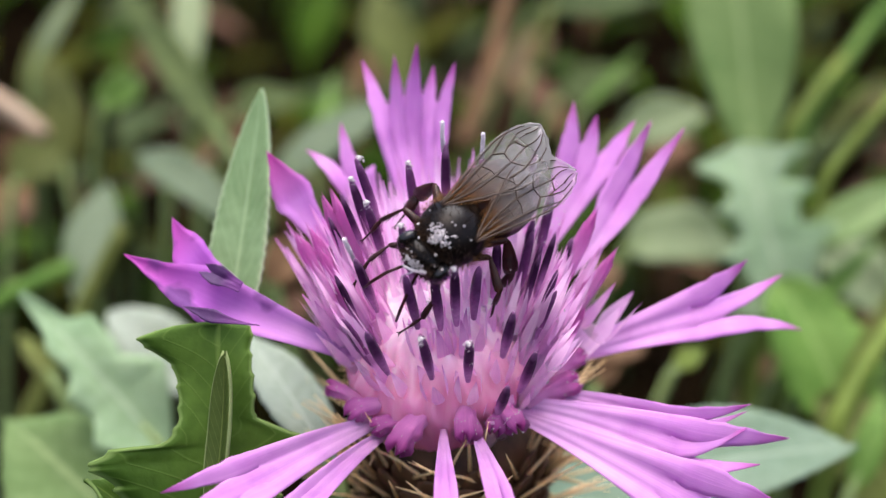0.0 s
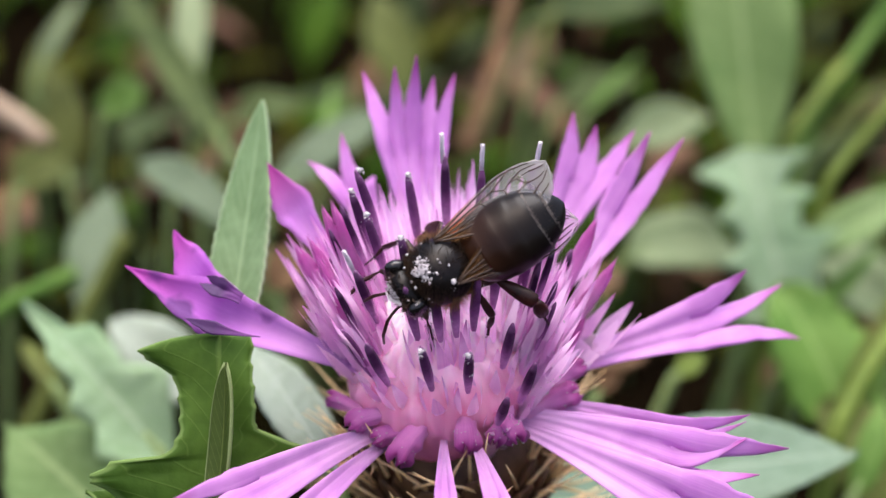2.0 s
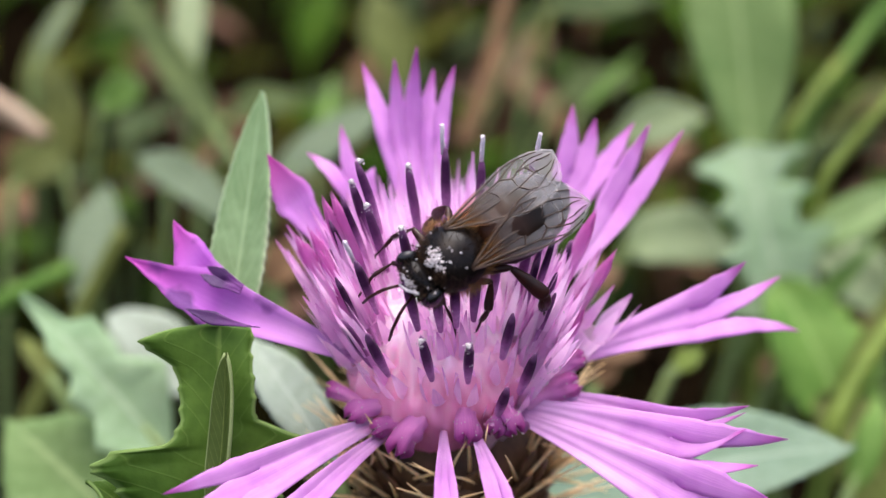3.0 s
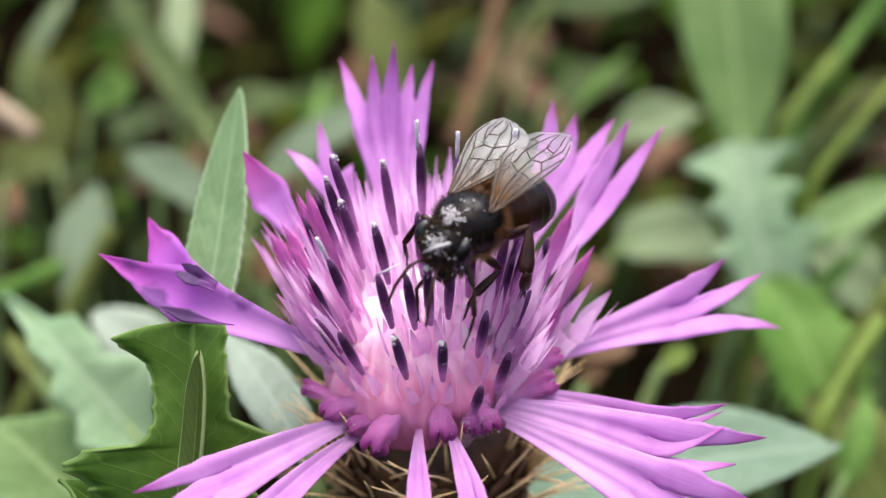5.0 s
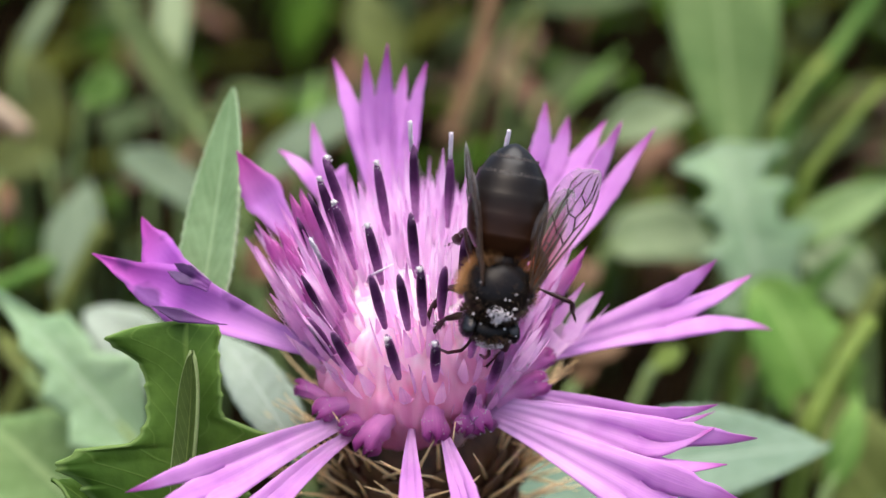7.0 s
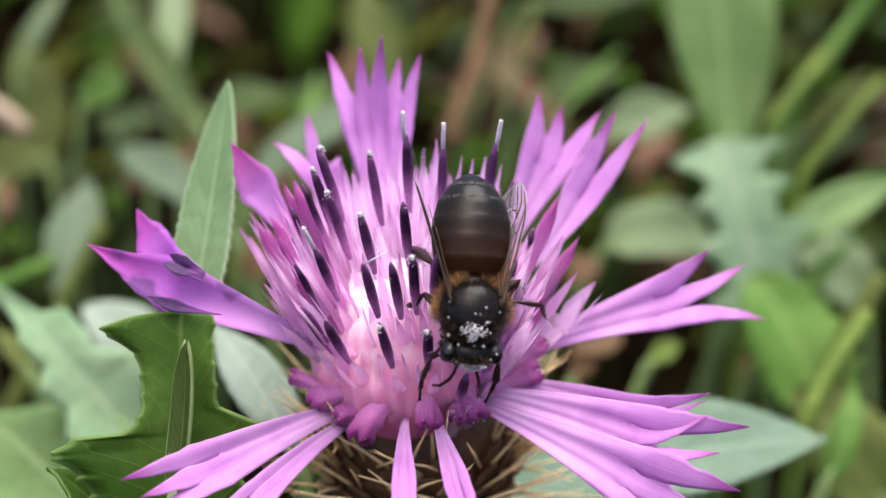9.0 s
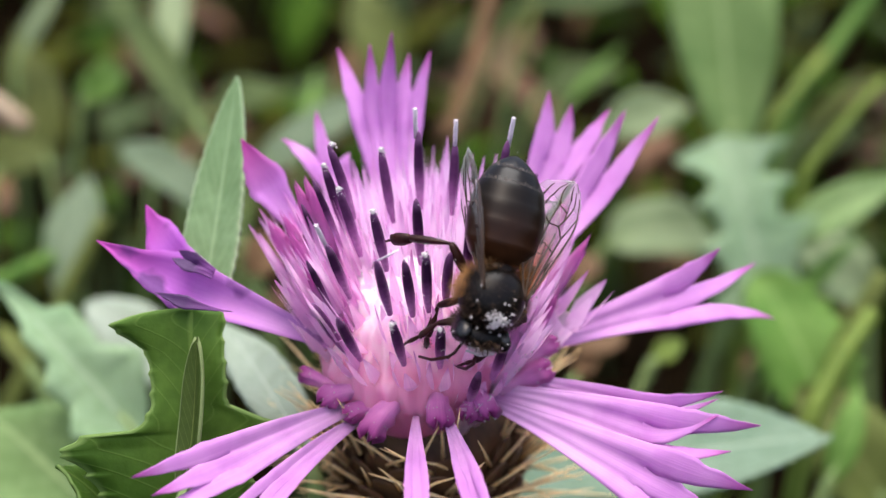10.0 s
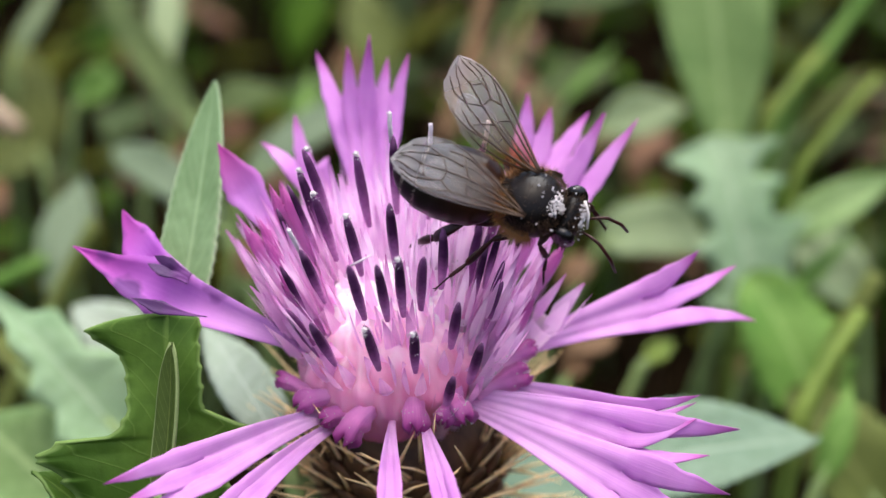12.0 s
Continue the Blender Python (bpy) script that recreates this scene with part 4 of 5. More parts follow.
leaf("toothed_leaf", (-25.62, 95.07, 64.12), (-38.94, 99.77, 78.94), 10, (0.2, -0.61, 1.06), LEAF_SILVER, "pale toothed leaf with pointed lobes", bend=2, wave=0.05, seed=12, group=W, stalk=40, outline=POINTED)
leaf("oval_leaf", (-25.19, 106.94, 63.55), (-33.64, 107.84, 72.59), 7.5, (0.3, -0.53, 1.24), LEAF_WHITE, "whitish oval leaf on a thin stalk", bend=2, shape=(0.5, 1.8), seed=13, group=W, stalk=40)
leaf("toothed_leaf", (-7.71, 72.5, 78.6), (-17.47, 93.03, 78.68), 4.6, (0, -0.15, 1.0), LEAF_WHITE, "whitish underside of a toothed leaf", bend=1.5, teeth=9, tooth=0.06, shape=(0.36, 1.1), seed=14, group=W, stalk=40)
leaf("oval_leaf", (-23.96, 136.86, 68.56), (-39.67, 150.38, 73.89), 6, (0.2, -0.61, 1.06), LEAF_ASH, "greyish oval leaf on a thin stalk", bend=2, shape=(0.6, 1.8), seed=15, group=W, stalk=50)
leaf("oval_leaf", (-23.29, 153.13, 67.97), (-8.86, 167.22, 74.52), 6.5, (0, -0.61, 1.06), LEAF_ASH, "grey-green oval leaf on a thin stalk", bend=2, shape=(0.5, 1.8), seed=16, group=W, stalk=60)
leaf("round_leaf", (-47.83, 162.28, 75.75), (-41.99, 163.95, 79.33), 7, (0, -0.57, 1.15), LEAF_DARK, "small green round leaf", bend=1, shape=(0.5, 2.4), seed=17, group=W, stalk=50)
leaf("strap_leaf", (-27.12, 154.11, 70.06), (-52.4, 190.87, 89.75), 5, (0, -0.74, 0.79), LEAF_SHADE, "long narrow olive-green leaf", bend=2, seed=18, group=W, stalk=60)
leaf("strap_leaf", (-36.88, 166.88, 73.79), (-39.74, 198.19, 93.62), 5, (0, -0.78, 0.69), LEAF_GREY, "pale grey-green strap-shaped leaf", bend=2, seed=19, group=W, stalk=60)
leaf("long_leaf", (-44.85, 132.44, 59.1), (-45.5, 153.46, 68.67), 7, (0.2, -0.69, 0.88), LEAF_ASH, "pale greyish leaf among the weeds", bend=2, seed=20, group=W, stalk=50)
leaf("toothed_leaf", (-28.81, 90.32, 58.68), (-41.32, 97.48, 66.93), 12, (0.2, -0.61, 1.06), LEAF_PALE, "pale green broad toothed leaf", bend=2, teeth=8, tooth=0.1, seed=21, group=W, stalk=30)
leaf("oval_leaf", (15.21, 207.67, 78.45), (40.52, 213.67, 79.48), 9, (0, -0.61, 1.06), SHADED_WEEDS[2], "dull olive-green oval leaf on a thin stalk", bend=2, seed=22, group=W, stalk=60)
leaf("oval_leaf", (18.2, 191.5, 67.44), (32.93, 198.3, 70.19), 7, (0, -0.61, 1.06), LEAF_SHADE, "green oval leaf darkened as in shade", bend=2, seed=23, group=W, stalk=60)
leaf("oval_leaf", (26.11, 179.32, 64.97), (41.99, 181.18, 68.97), 9, (0, -0.61, 1.06), LEAF_GREY, "dull green oval leaf darkened as in shade", bend=2, seed=24, group=W, stalk=60)
leaf("dry_leaf", (16.67, 117.08, 61.64), (23.14, 122.52, 61.47), 5, (0, -0.61, 1.06), LITTER, "curled brown dry leaf on the litter", bend=2, seed=28, group="dry litter")
leaf("dry_leaf", (17.83, 133.62, 61.62), (21.95, 136.89, 63.91), 4, (0, -0.57, 1.15), LITTER, "curled orange-brown dry leaf", bend=2, seed=29, group="dry litter")
leaf("strap_leaf", (-58.57, 176.34, 58.58), (-67.22, 196.21, 77.54), 9, (0.3, -0.74, 0.79), LEAF_OLIVE_SHADE, "long narrow olive-green leaf", bend=3, seed=30, group=W, stalk=60)
leaf("strap_leaf", (-7.0, 207.13, 62.46), (-13.0, 221.01, 80.4), 10, (0.2, -0.69, 0.88), LEAF_OLIVE, "long narrow olive-green leaf", bend=3, seed=31, group=W, stalk=60)
leaf("oval_leaf", (-32.98, 176.05, 69.8), (-21.52, 182.3, 71.37), 7, (0, -0.61, 1.06), LEAF_SHADE, "green oval leaf darkened as in shade", bend=2, seed=32, group=W, stalk=60)
leaf("oval_leaf", (-56.75, 148.49, 69.85), (-51.63, 155.08, 72.14), 8, (0.2, -0.61, 1.06), LEAF_OLIVE_SHADE, "dull green oval leaf darkened as in shade", bend=2, seed=33, group=W, stalk=60)
leaf("dry_leaf", (-62.35, 150.22, 61.73), (-57.93, 157.77, 66.09), 9, (0.2, -0.61, 1.06), LITTER, "pale brown dry leaf on the litter", bend=2, seed=34, group="dry litter")
leaf("dry_leaf", (-21.87, 134.21, 62.88), (-16.3, 135.98, 66.67), 6, (0, -0.65, 0.97), LITTER, "curled brown dry leaf on the litter", bend=2, seed=25, group="dry litter", stalk=0)
leaf("dry_leaf", (-17.51, 220.23, 58.06), (-8.07, 229.63, 66.38), 8, (0, -0.65, 0.97), LITTER, "curled pale brown dry leaf", bend=2, seed=26, group="dry litter", stalk=0)
stalk("green_stalk", [(47.04, 157.77, 66.09), (52.38, 164.36, 75.47), (61.83, 172.37, 85.57), (70.74, 179.87, 94.54)], 1.3, 1.0, LEAF_GREEN, "thin yellow-green stalk of a weed", "stem", W)
stalk("green_stalk", [(44.59, 117.02, 49.69), (47.84, 121.14, 58.52), (53.79, 127.05, 66.46)], 1.8, 1.2, LEAF_OLIVE, "yellow-green leaf stalk of a weed", "stem", W)
stalk("green_stalk", [(-57.38, 132.59, 59.41), (-51.81, 133.92, 62.25), (-46.15, 136.89, 63.91)], 1.3, 1.0, LEAF_GREEN, "thin green stalk of a weed", "stem", W)
stalk("green_stalk", [(-53.2, 125.38, 43.95), (-49.72, 128.32, 50.26), (-39.8, 138.98, 68.38)], 1.5, 1.0, LEAF_OLIVE, "thin green stalk of a weed", "stem", W)
stalk("green_stalk", [(44, 150, 0), (45.5, 154, 40), (46.21, 156.06, 74.24), (53.11, 163.8, 79.01), (64.96, 177.86, 85.5)], 1.2, 0.8, LEAF_LIME, "thin yellow-green stalk of a weed", "stem", W)
stalk("green_stalk", [(43, 134, 0), (45, 137, 45), (46.28, 139.22, 73.62), (51.82, 143.76, 78.63), (58.59, 149.35, 83.5)], 0.8, 0.6, LEAF_LIME, "thin yellow-green stalk of a weed", "stem", W)
stalk("green_stalk", [(33, 94, 0), (35, 95, 40), (36.77, 97.01, 65.92), (40.44, 101.86, 69.22), (45.18, 107.47, 71.79)], 1.1, 0.9, LEAF_LIME, "yellow-green leaf stalk of a weed", "stem", W)
leaf("oval_leaf", (25.5, 116.8, 60.6), (29.2, 118.3, 62.6), 2.6, (0, -0.61, 1.06), LEAF_LIME, "small yellow-green leaf among litter", bend=0.8, seed=71, group=W, stalk=40)
leaf("dry_leaf", (16.67, 115.74, 58.76), (19.8, 118.5, 61.6), 2.6, (0, -0.61, 1.06), LITTER, "curled orange-brown dry leaf", bend=1, seed=72, group="dry litter", stalk=30)
stalk("dry_stalk", [(-66.61, 163.78, 78.97), (-60.3, 162.28, 75.75), (-55.56, 160.78, 72.53)], 1.8, 1.2, TWIG, "pale dry straw stalk of litter", "twig", "dry litter")
stalk("dry_stalk", [(3.18, 178.95, 64.17), (7.79, 189.01, 73.93), (10.77, 199.35, 84.27)], 1.5, 1.2, LITTER, "brown dry stalk among the weeds", "twig", "dry litter")


for k, (a, b, w, tissue) in enumerate((
    ((20.27, 176.05, 69.8), (30.96, 185.47, 78.16), 1.6, LEAF_GREEN), ((13.56, 192.68, 69.96), (19.13, 204.33, 83.13), 1.8, LEAF_OLIVE), ((-18.72, 168.11, 64.61), (-17.11, 183.79, 74.56), 2.0, LEAF_GREEN),
    ((-39.32, 162.42, 64.21), (-31.67, 172, 72.94), 2.2, LEAF_OLIVE), ((-63.86, 184.16, 75.36), (-57.39, 194.75, 86.23), 3.0, LEAF_GREY), ((44.29, 132.44, 59.1), (55.84, 141.12, 65.86), 2.5, LEAF_GREEN),
    ((53.3, 164.82, 69.37), (65.51, 174.12, 77.48), 2.4, LEAF_OLIVE), ((41.55, 102.52, 54.08), (46.83, 111.47, 61.44), 3.4, LEAF_GREEN), ((-42.87, 116.02, 59.37), (-49.01, 122.79, 62.06), 2.4, LEAF_OLIVE))):
    leaf("grass_blade", a, b, w, (0.2, -0.69, 0.88), tissue, "narrow green blade among the weeds", bend=2.5, shape=(0.35, 0.9), seed=50 + k, group=W, stalk=40)


def undergrowth():
    """Low weeds beyond, past counting."""
    rnd = random.Random(11)
    for material, count in ((SHADED_WEEDS[0], 150), (SHADED_WEEDS[1], 105), (SHADED_WEEDS[2], 55), (DRY, 60)):
        bm = bmesh.new()
        places = []
        for _ in range(count):
            y = rnd.uniform(235, 700)
            x = rnd.uniform(-0.55, 0.55) * y
            z = 3 + 50 * rnd.random() ** 1.5 * (0.6 + 0.4 * (y - 205) / 400)
            places.append((x, y, z))
        for _ in range(count // 5):
            y = rnd.uniform(185, 260)
            places.append((rnd.uniform(-0.42, 0.42) * y, y, rnd.uniform(8, 58)))
        # the same weeds, lower, all round the open ground from which the flower is seen
        while len(places) < 2.4 * count:
            x, y = rnd.uniform(-650, 650), rnd.uniform(-450, 850)
            if abs(x) > 0.55 * max(0, y) + 45 or y > 720 or y < -45:
                places.append((x, y, 3 + 24 * rnd.random()))
        for x, y, z in places:
            az, el = rnd.uniform(0, 360), rnd.uniform(-10, 60)
            d = polar(az, el)
            l, w = (rnd.uniform(20, 44), rnd.uniform(5, 14)) if y > 260 else (rnd.uniform(9, 20), rnd.uniform(3, 7))
            p = Vector((x, y, z))
            sd = d.cross(Vector((0, 0, 1))).normalized()
            up = sd.cross(d)
            grid, uvs = [], []
            for i in range(9):
                s = i / 8
                q = max(0.03, math.sin(math.pi * min(1, s * 0.94 + 0.03)) ** 0.8)
                c = p + d * l * s + up * (5 * s * (1 - s)) - Vector((0, 0, 6 * s * s))
                grid.append([c + sd * (k * w / 2 * q) + up * (abs(k) * 0.25 * w / 2 * q) for k in (-1, -0.5, 0, 0.5, 1)])
                uvs.append([(s, 0.5 + k / 2) for k in (-1, -0.5, 0, 0.5, 1)])
            sheet(bm, grid, uvs, 0.3)
            tube(bm, [p, Vector((x + rnd.uniform(-8, 8), y + rnd.uniform(-8, 8), -3))], [0.6, 0.9], 5)
        tagged(part("undergrowth", bm, material), "tangle of low green weeds coloured dark for shade", "weeds", kind="stuff")


undergrowth()


# ---- the bee ----
bee = new("honeybee")
bee.empty_display_size = 0.004
tagged(bee, "dark honeybee dusted with white pollen, feeding on the flower", "bee")


def fuzz(bm, centre, radii, count, length, rnd, keep, lean=(0, 0, 0), width=0.035):
    """Short hairs standing on an ellipsoid."""
    for _ in range(count):
        d = Vector((rnd.gauss(0, 1), rnd.gauss(0, 1), rnd.gauss(0, 1))).normalized()
        if not keep(d):
            continue
        p = Vector(centre) + Vector((d.x * radii[0], d.y * radii[1], d.z * radii[2]))
        n = Vector((d.x / radii[0], d.y / radii[1], d.z / radii[2])).normalized()
        g = (n + Vector(lean) + Vector((rnd.uniform(-1, 1), rnd.uniform(-1, 1), rnd.uniform(-1, 1))) * 0.45).normalized()
        s = g.orthogonal().normalized() * width
        l = length * rnd.uniform(0.5, 1.2)
        a, b, c = bm.verts.new(p - s), bm.verts.new(p + s), bm.verts.new(p + g * l)
        bm.faces.new((a, b, c))


def dust(bm, centre, radii, ways, count, spread, rnd, size=(0.05, 0.13)):
    """Clotted pollen grains on an ellipsoid, round the given way."""
    for _ in range(count):
        d = (Vector(ways) + Vector((rnd.gauss(0, 1), rnd.gauss(0, 1), rnd.gauss(0, 1))) * spread).normalized()
        p = Vector(centre) + Vector((d.x * radii[0], d.y * radii[1], d.z * radii[2])) * rnd.uniform(1.0, 1.07)
        r = rnd.uniform(*size)
        bmesh.ops.create_icosphere(bm, subdivisions=1, radius=r, matrix=Matrix.Translation(p) @ Matrix.Diagonal((rnd.uniform(0.8, 1.5), rnd.uniform(0.8, 1.5), 1, 1)))


def build_thorax():
    rnd = random.Random(7)
    bm = bmesh.new()
    ball(bm, (0, 0, 0), (2.2, 2.2, 1.9), 28, 18)
    ball(bm, (0, -1.55, 0.75), (1.1, 0.75, 0.62), 18, 10)
    thorax = part("thorax", bm, THORAX, bee, "black shiny thorax")
    bm = bmesh.new()
    fuzz(bm, (0, 0, 0), (2.2, 2.2, 1.9), 9000, 0.80, rnd, lambda d: d.y < 0.2 and (d.z < 0.30 or (d.y < -0.5 and d.z < 0.7 and abs(d.x) > 0.15)), width=0.022)
    part("hair", bm, HAIR, thorax, "tawny brown hair")
    bm = bmesh.new()
    fuzz(bm, (0, 0, 0), (2.2, 2.2, 1.9), 6500, 0.42, rnd, lambda d: (d.z > 0.2 or d.y > 0.45) and (d.z < 0.6 or d.y < -0.5 or rnd.random() < 0.12), width=0.022)
    part("hair", bm, HAIR_DARK, thorax, "short dark hair")
    bm = bmesh.new()
    dust(bm, (0, 0, 0), (2.25, 2.25, 1.98), (0.10, 0.80, 0.6), 150, 0.13, rnd, (0.035, 0.085))
    dust(bm, (0, 0, 0), (2.3, 2.4, 2.1), (0.1, 0.8, 0.45), 14, 0.5, rnd, (0.04, 0.08))
    part("pollen_dust", bm, POLLEN, thorax, "white pollen grains")
    return thorax


def build_head():
    rnd = random.Random(8)
    bm = bmesh.new()
    vs = ball(bm, (0, 0.7, -0.5), (1.75, 0.95, 1.75), 24, 16)
    for v in vs:
        if v.co.z < -0.5:
            v.co.x *= 1 - 0.22 * (-0.5 - v.co.z)
    ball(bm, (0, 1.2, -2.0), (0.55, 0.4, 0.55), 12, 8)
    head = part("head", bm, THORAX, bee, "black head")
    for sx in (-1, 1):
        bm = bmesh.new()
        ball(bm, (0, 0, 0), (0.62, 0.88, 1.35), 18, 12)
        e = part("eye", bm, EYE_BLACK, head, "large black compound eye")
        e.matrix_basis = pose(sx * 1.30 * MM, 0.70 * MM, -0.25 * MM, 0, sx * 14, -sx * 14)
        bm = bmesh.new()
        tube(bm, [(sx * 0.35, 1.5, -0.7), (sx * 0.75, 2.6, -0.35), (sx * 0.95, 3.1, -0.4), (sx * 1.3, 4.2, -1.4), (sx * 1.5, 4.9, -2.6)], [0.10, 0.10, 0.12, 0.115, 0.09], 8)
        part("antenna", bm, LEG, head)
        bm = bmesh.new()
        tube(bm, [(sx * 0.5, 1.0, -2.2), (sx * 0.3, 1.2, -2.7), (sx * 0.08, 1.25, -3.0)], [0.25, 0.22, 0.06], 8)
        part("mandible", bm, LEG, head)
    bm = bmesh.new()
    tube(bm, [(0, 0.9, -2.3), (0, 0.95, -3.2), (0, 0.7, -4.3)], [0.22, 0.16, 0.06], 8)
    part("tongue", bm, LEG, head)
    bm = bmesh.new()
    fuzz(bm, (0, 0.7, -0.5), (1.75, 0.95, 1.75), 1400, 0.45, rnd, lambda d: d.y > -0.3)
    part("hair", bm, HAIR_DARK, head)
    bm = bmesh.new()
    dust(bm, (0, 0.7, -0.5), (1.8, 1.0, 1.85), (0.0, 0.75, 0.55), 130, 0.19, rnd, (0.035, 0.085))
    dust(bm, (0, 0.7, -0.5), (2.05, 1.2, 2.0), (0.0, 0.8, 0.1), 24, 0.6, rnd, (0.04, 0.07))
    tube(bm, [(-0.9, 1.25, 1.05), (-0.2, 1.75, 0.75), (0.5, 2.0, 0.2)], [0.10, 0.12, 0.07], 7)
    part("pollen_dust", bm, POLLEN, head, "white pollen grains")
    return head


def build_abdomen():
    rnd = random.Random(9)
    bm = bmesh.new()
    n = 32
    prof = [(0.0, 0.35), (-0.2, 1.0), (-0.55, 1.55), (-0.9, 1.92)]
    ends = [-1.8, -3.1, -4.35, -5.5, -6.5]
    wide = []

    def girth(y):
        return float(np.interp(y, (-7.6, -7.45, -7.1, -6.5, -5.5, -4.35, -3.1, -1.8, -0.9), (0.1, 0.5, 1.02, 1.62, 2.22, 2.52, 2.60, 2.44, 1.92)))

    last = -0.9
    for e in ends:
        for q in (0.3, 0.65, 0.97):
            y = last + (e - last) * q
            prof.append((y, girth(y) + 0.015 * q))
        prof.append((e, girth(e) - 0.005))
        wide.append(girth(e))
        last = e
    prof += [(y, girth(y)) for y in (-6.8, -7.1, -7.3, -7.45, -7.55, -7.6)]
    rings = []
    for y, r in prof:
        flat = 0.86
        rings.append([bm.verts.new((r * math.cos(2 * math.pi * k / n), y, flat * r * math.sin(2 * math.pi * k / n) - 0.03 * y * y * 0.5)) for k in range(n)])
    for a, b in zip(rings, rings[1:]):
        for k in range(n):
            bm.faces.new((a[k], a[(k + 1) % n], b[(k + 1) % n], b[k]))
    bm.faces.new(rings[0][::-1])
    bm.faces.new(rings[-1])
    abdomen = part("abdomen", bm, ABDOMEN, bee, "dark brown ringed abdomen")
    for e, r in list(zip(ends, wide))[3:5]:
        bm = bmesh.new()
        for _ in range(220):
            a = rnd.uniform(-0.35, math.pi + 0.35)
            y = e - rnd.uniform(0.0, 0.16)
            rr = r - 0.04
            p = Vector((rr * math.cos(a), y, 0.86 * rr * math.sin(a) - 0.015 * y * y))
            g = Vector((0.25 * math.cos(a), -1, 0.25 * math.sin(a))) + Vector((rnd.uniform(-1, 1), rnd.uniform(-1, 1), rnd.uniform(-1, 1))) * 0.25
            s = Vector((-math.sin(a), 0, math.cos(a))) * 0.03
            bm.faces.new((bm.verts.new(p - s), bm.verts.new(p + s), bm.verts.new(p + g.normalized() * rnd.uniform(0.10, 0.22))))
        part("hair_band", bm, BAND, abdomen, "thin pale hair band")
    bm = bmesh.new()
    fuzz(bm, (0, -3.4, -0.2), (2.3, 3.5, 1.95), 1500, 0.28, rnd, lambda d: abs(d.z) < 0.5 or d.y < -0.8, (0, -0.7, 0), 0.02)
    part("hair", bm, HAIR_DARK, abdomen, "fine brown hair")
    return abdomen


FORE = ((0, 0.08, 0.25, 0.45, 0.62, 0.76, 0.87, 0.95, 1.0), (0.1, 0.22, 0.36, 0.48, 0.50, 0.32, 0.0, -0.42, -0.95), (-0.12, -0.75, -1.8, -2.75, -3.25, -3.2, -2.75, -2.0, -1.15))
HIND = ((0, 0.08, 0.25, 0.45, 0.65, 0.82, 0.93, 0.98, 1.0), (0.1, 0.15, 0.2, 0.2, 0.12, -0.1, -0.4, -0.65, -0.9), (-0.1, -0.6, -1.6, -2.3, -2.45, -2.2, -1.75, -1.35, -1.0))
FORE_VEINS = [(0, 0.9, 0.3, 0.93, 0.7, 0.97, 0.9, 0.92), (0, 0.75, 0.3, 0.8, 0.55, 0.83, 0.75, 0.95), (0, 0.4, 0.3, 0.45, 0.6, 0.52, 0.8, 0.55), (0, 0.2, 0.25, 0.12, 0.5, 0.1, 0.62, 0.18),
              (0.42, 0.82, 0.45, 0.62, 0.44, 0.48), (0.55, 0.83, 0.62, 0.7, 0.68, 0.75, 0.85, 0.72), (0.62, 0.7, 0.6, 0.52), (0.75, 0.73, 0.77, 0.55), (0.44, 0.48, 0.48, 0.3, 0.5, 0.1), (0.6, 0.52, 0.66, 0.3), (0.5, 0.3, 0.66, 0.3, 0.76, 0.2), (0.85, 0.72, 0.96, 0.6), (0.1, 0.55, 0.3, 0.62, 0.44, 0.62), (0.66, 0.3, 0.82, 0.34, 0.95, 0.32), (0.3, 0.12, 0.5, 0.02, 0.68, 0.03), (0.68, 0.75, 0.82, 0.84, 0.93, 0.8), (0.77, 0.55, 0.93, 0.4), (0.76, 0.2, 0.88, 0.16)]
HIND_VEINS = [(0, 0.8, 0.4, 0.9, 0.7, 0.95), (0, 0.5, 0.4, 0.6, 0.75, 0.55), (0, 0.25, 0.35, 0.2, 0.6, 0.15), (0.4, 0.6, 0.42, 0.88)]


def build_wing(name, sx, span, shape, veins, seed):
    """A wing that lies back along -y, leading edge outward (sx: the side)."""
    rnd = random.Random(seed)
    ss, lead, trail = shape
    bm = bmesh.new()
    rows, cols = 40, 36

    def place(s, v, h=0.0):
        a, b = float(np.interp(s, ss, lead)), float(np.interp(s, ss, trail))
        x = 1.05 * (b + (a - b) * v)
        return Vector((sx * x, -span * s, 0.12 * math.sin(2.2 * s) + 0.018 * math.sin(24 * v + 5 * s) * (0.3 + 0.7 * s) + h))

    grid = []
    for i in range(rows + 1):
        s = i / rows
        row = []
        for j in range(cols + 1):
            p = place(s, j / cols)
            if s > 0.88:
                p.y += rnd.uniform(-0.04, 0.22) * (s - 0.8) / 0.2
            row.append(bm.verts.new(p))
        grid.append(row)
    for i in range(rows):
        for j in range(cols):
            bm.faces.new((grid[i][j], grid[i + 1][j], grid[i + 1][j + 1], grid[i][j + 1]))
    wing = part(name, bm, WING, bee, "clear smoky wing film")
    for line in veins:
        pts = [place(line[k], line[k + 1], 0.0) for k in range(0, len(line), 2)]
        dense = []
        for a, b in zip(range(0, len(line) - 2, 2), range(2, len(line), 2)):
            for i in range(6):
                q = i / 6
                dense.append(place(line[a] + (line[b] - line[a]) * q, line[a + 1] + (line[b + 1] - line[a + 1]) * q))
        dense.append(pts[-1])
        r0 = 0.080 if line[0] == 0 else 0.062
        bm = bmesh.new()
        tube(bm, dense, [r0 * (1 - 0.5 * i / len(dense)) for i in range(len(dense))], 5)
        part("vein", bm, VEIN, wing)
    return wing


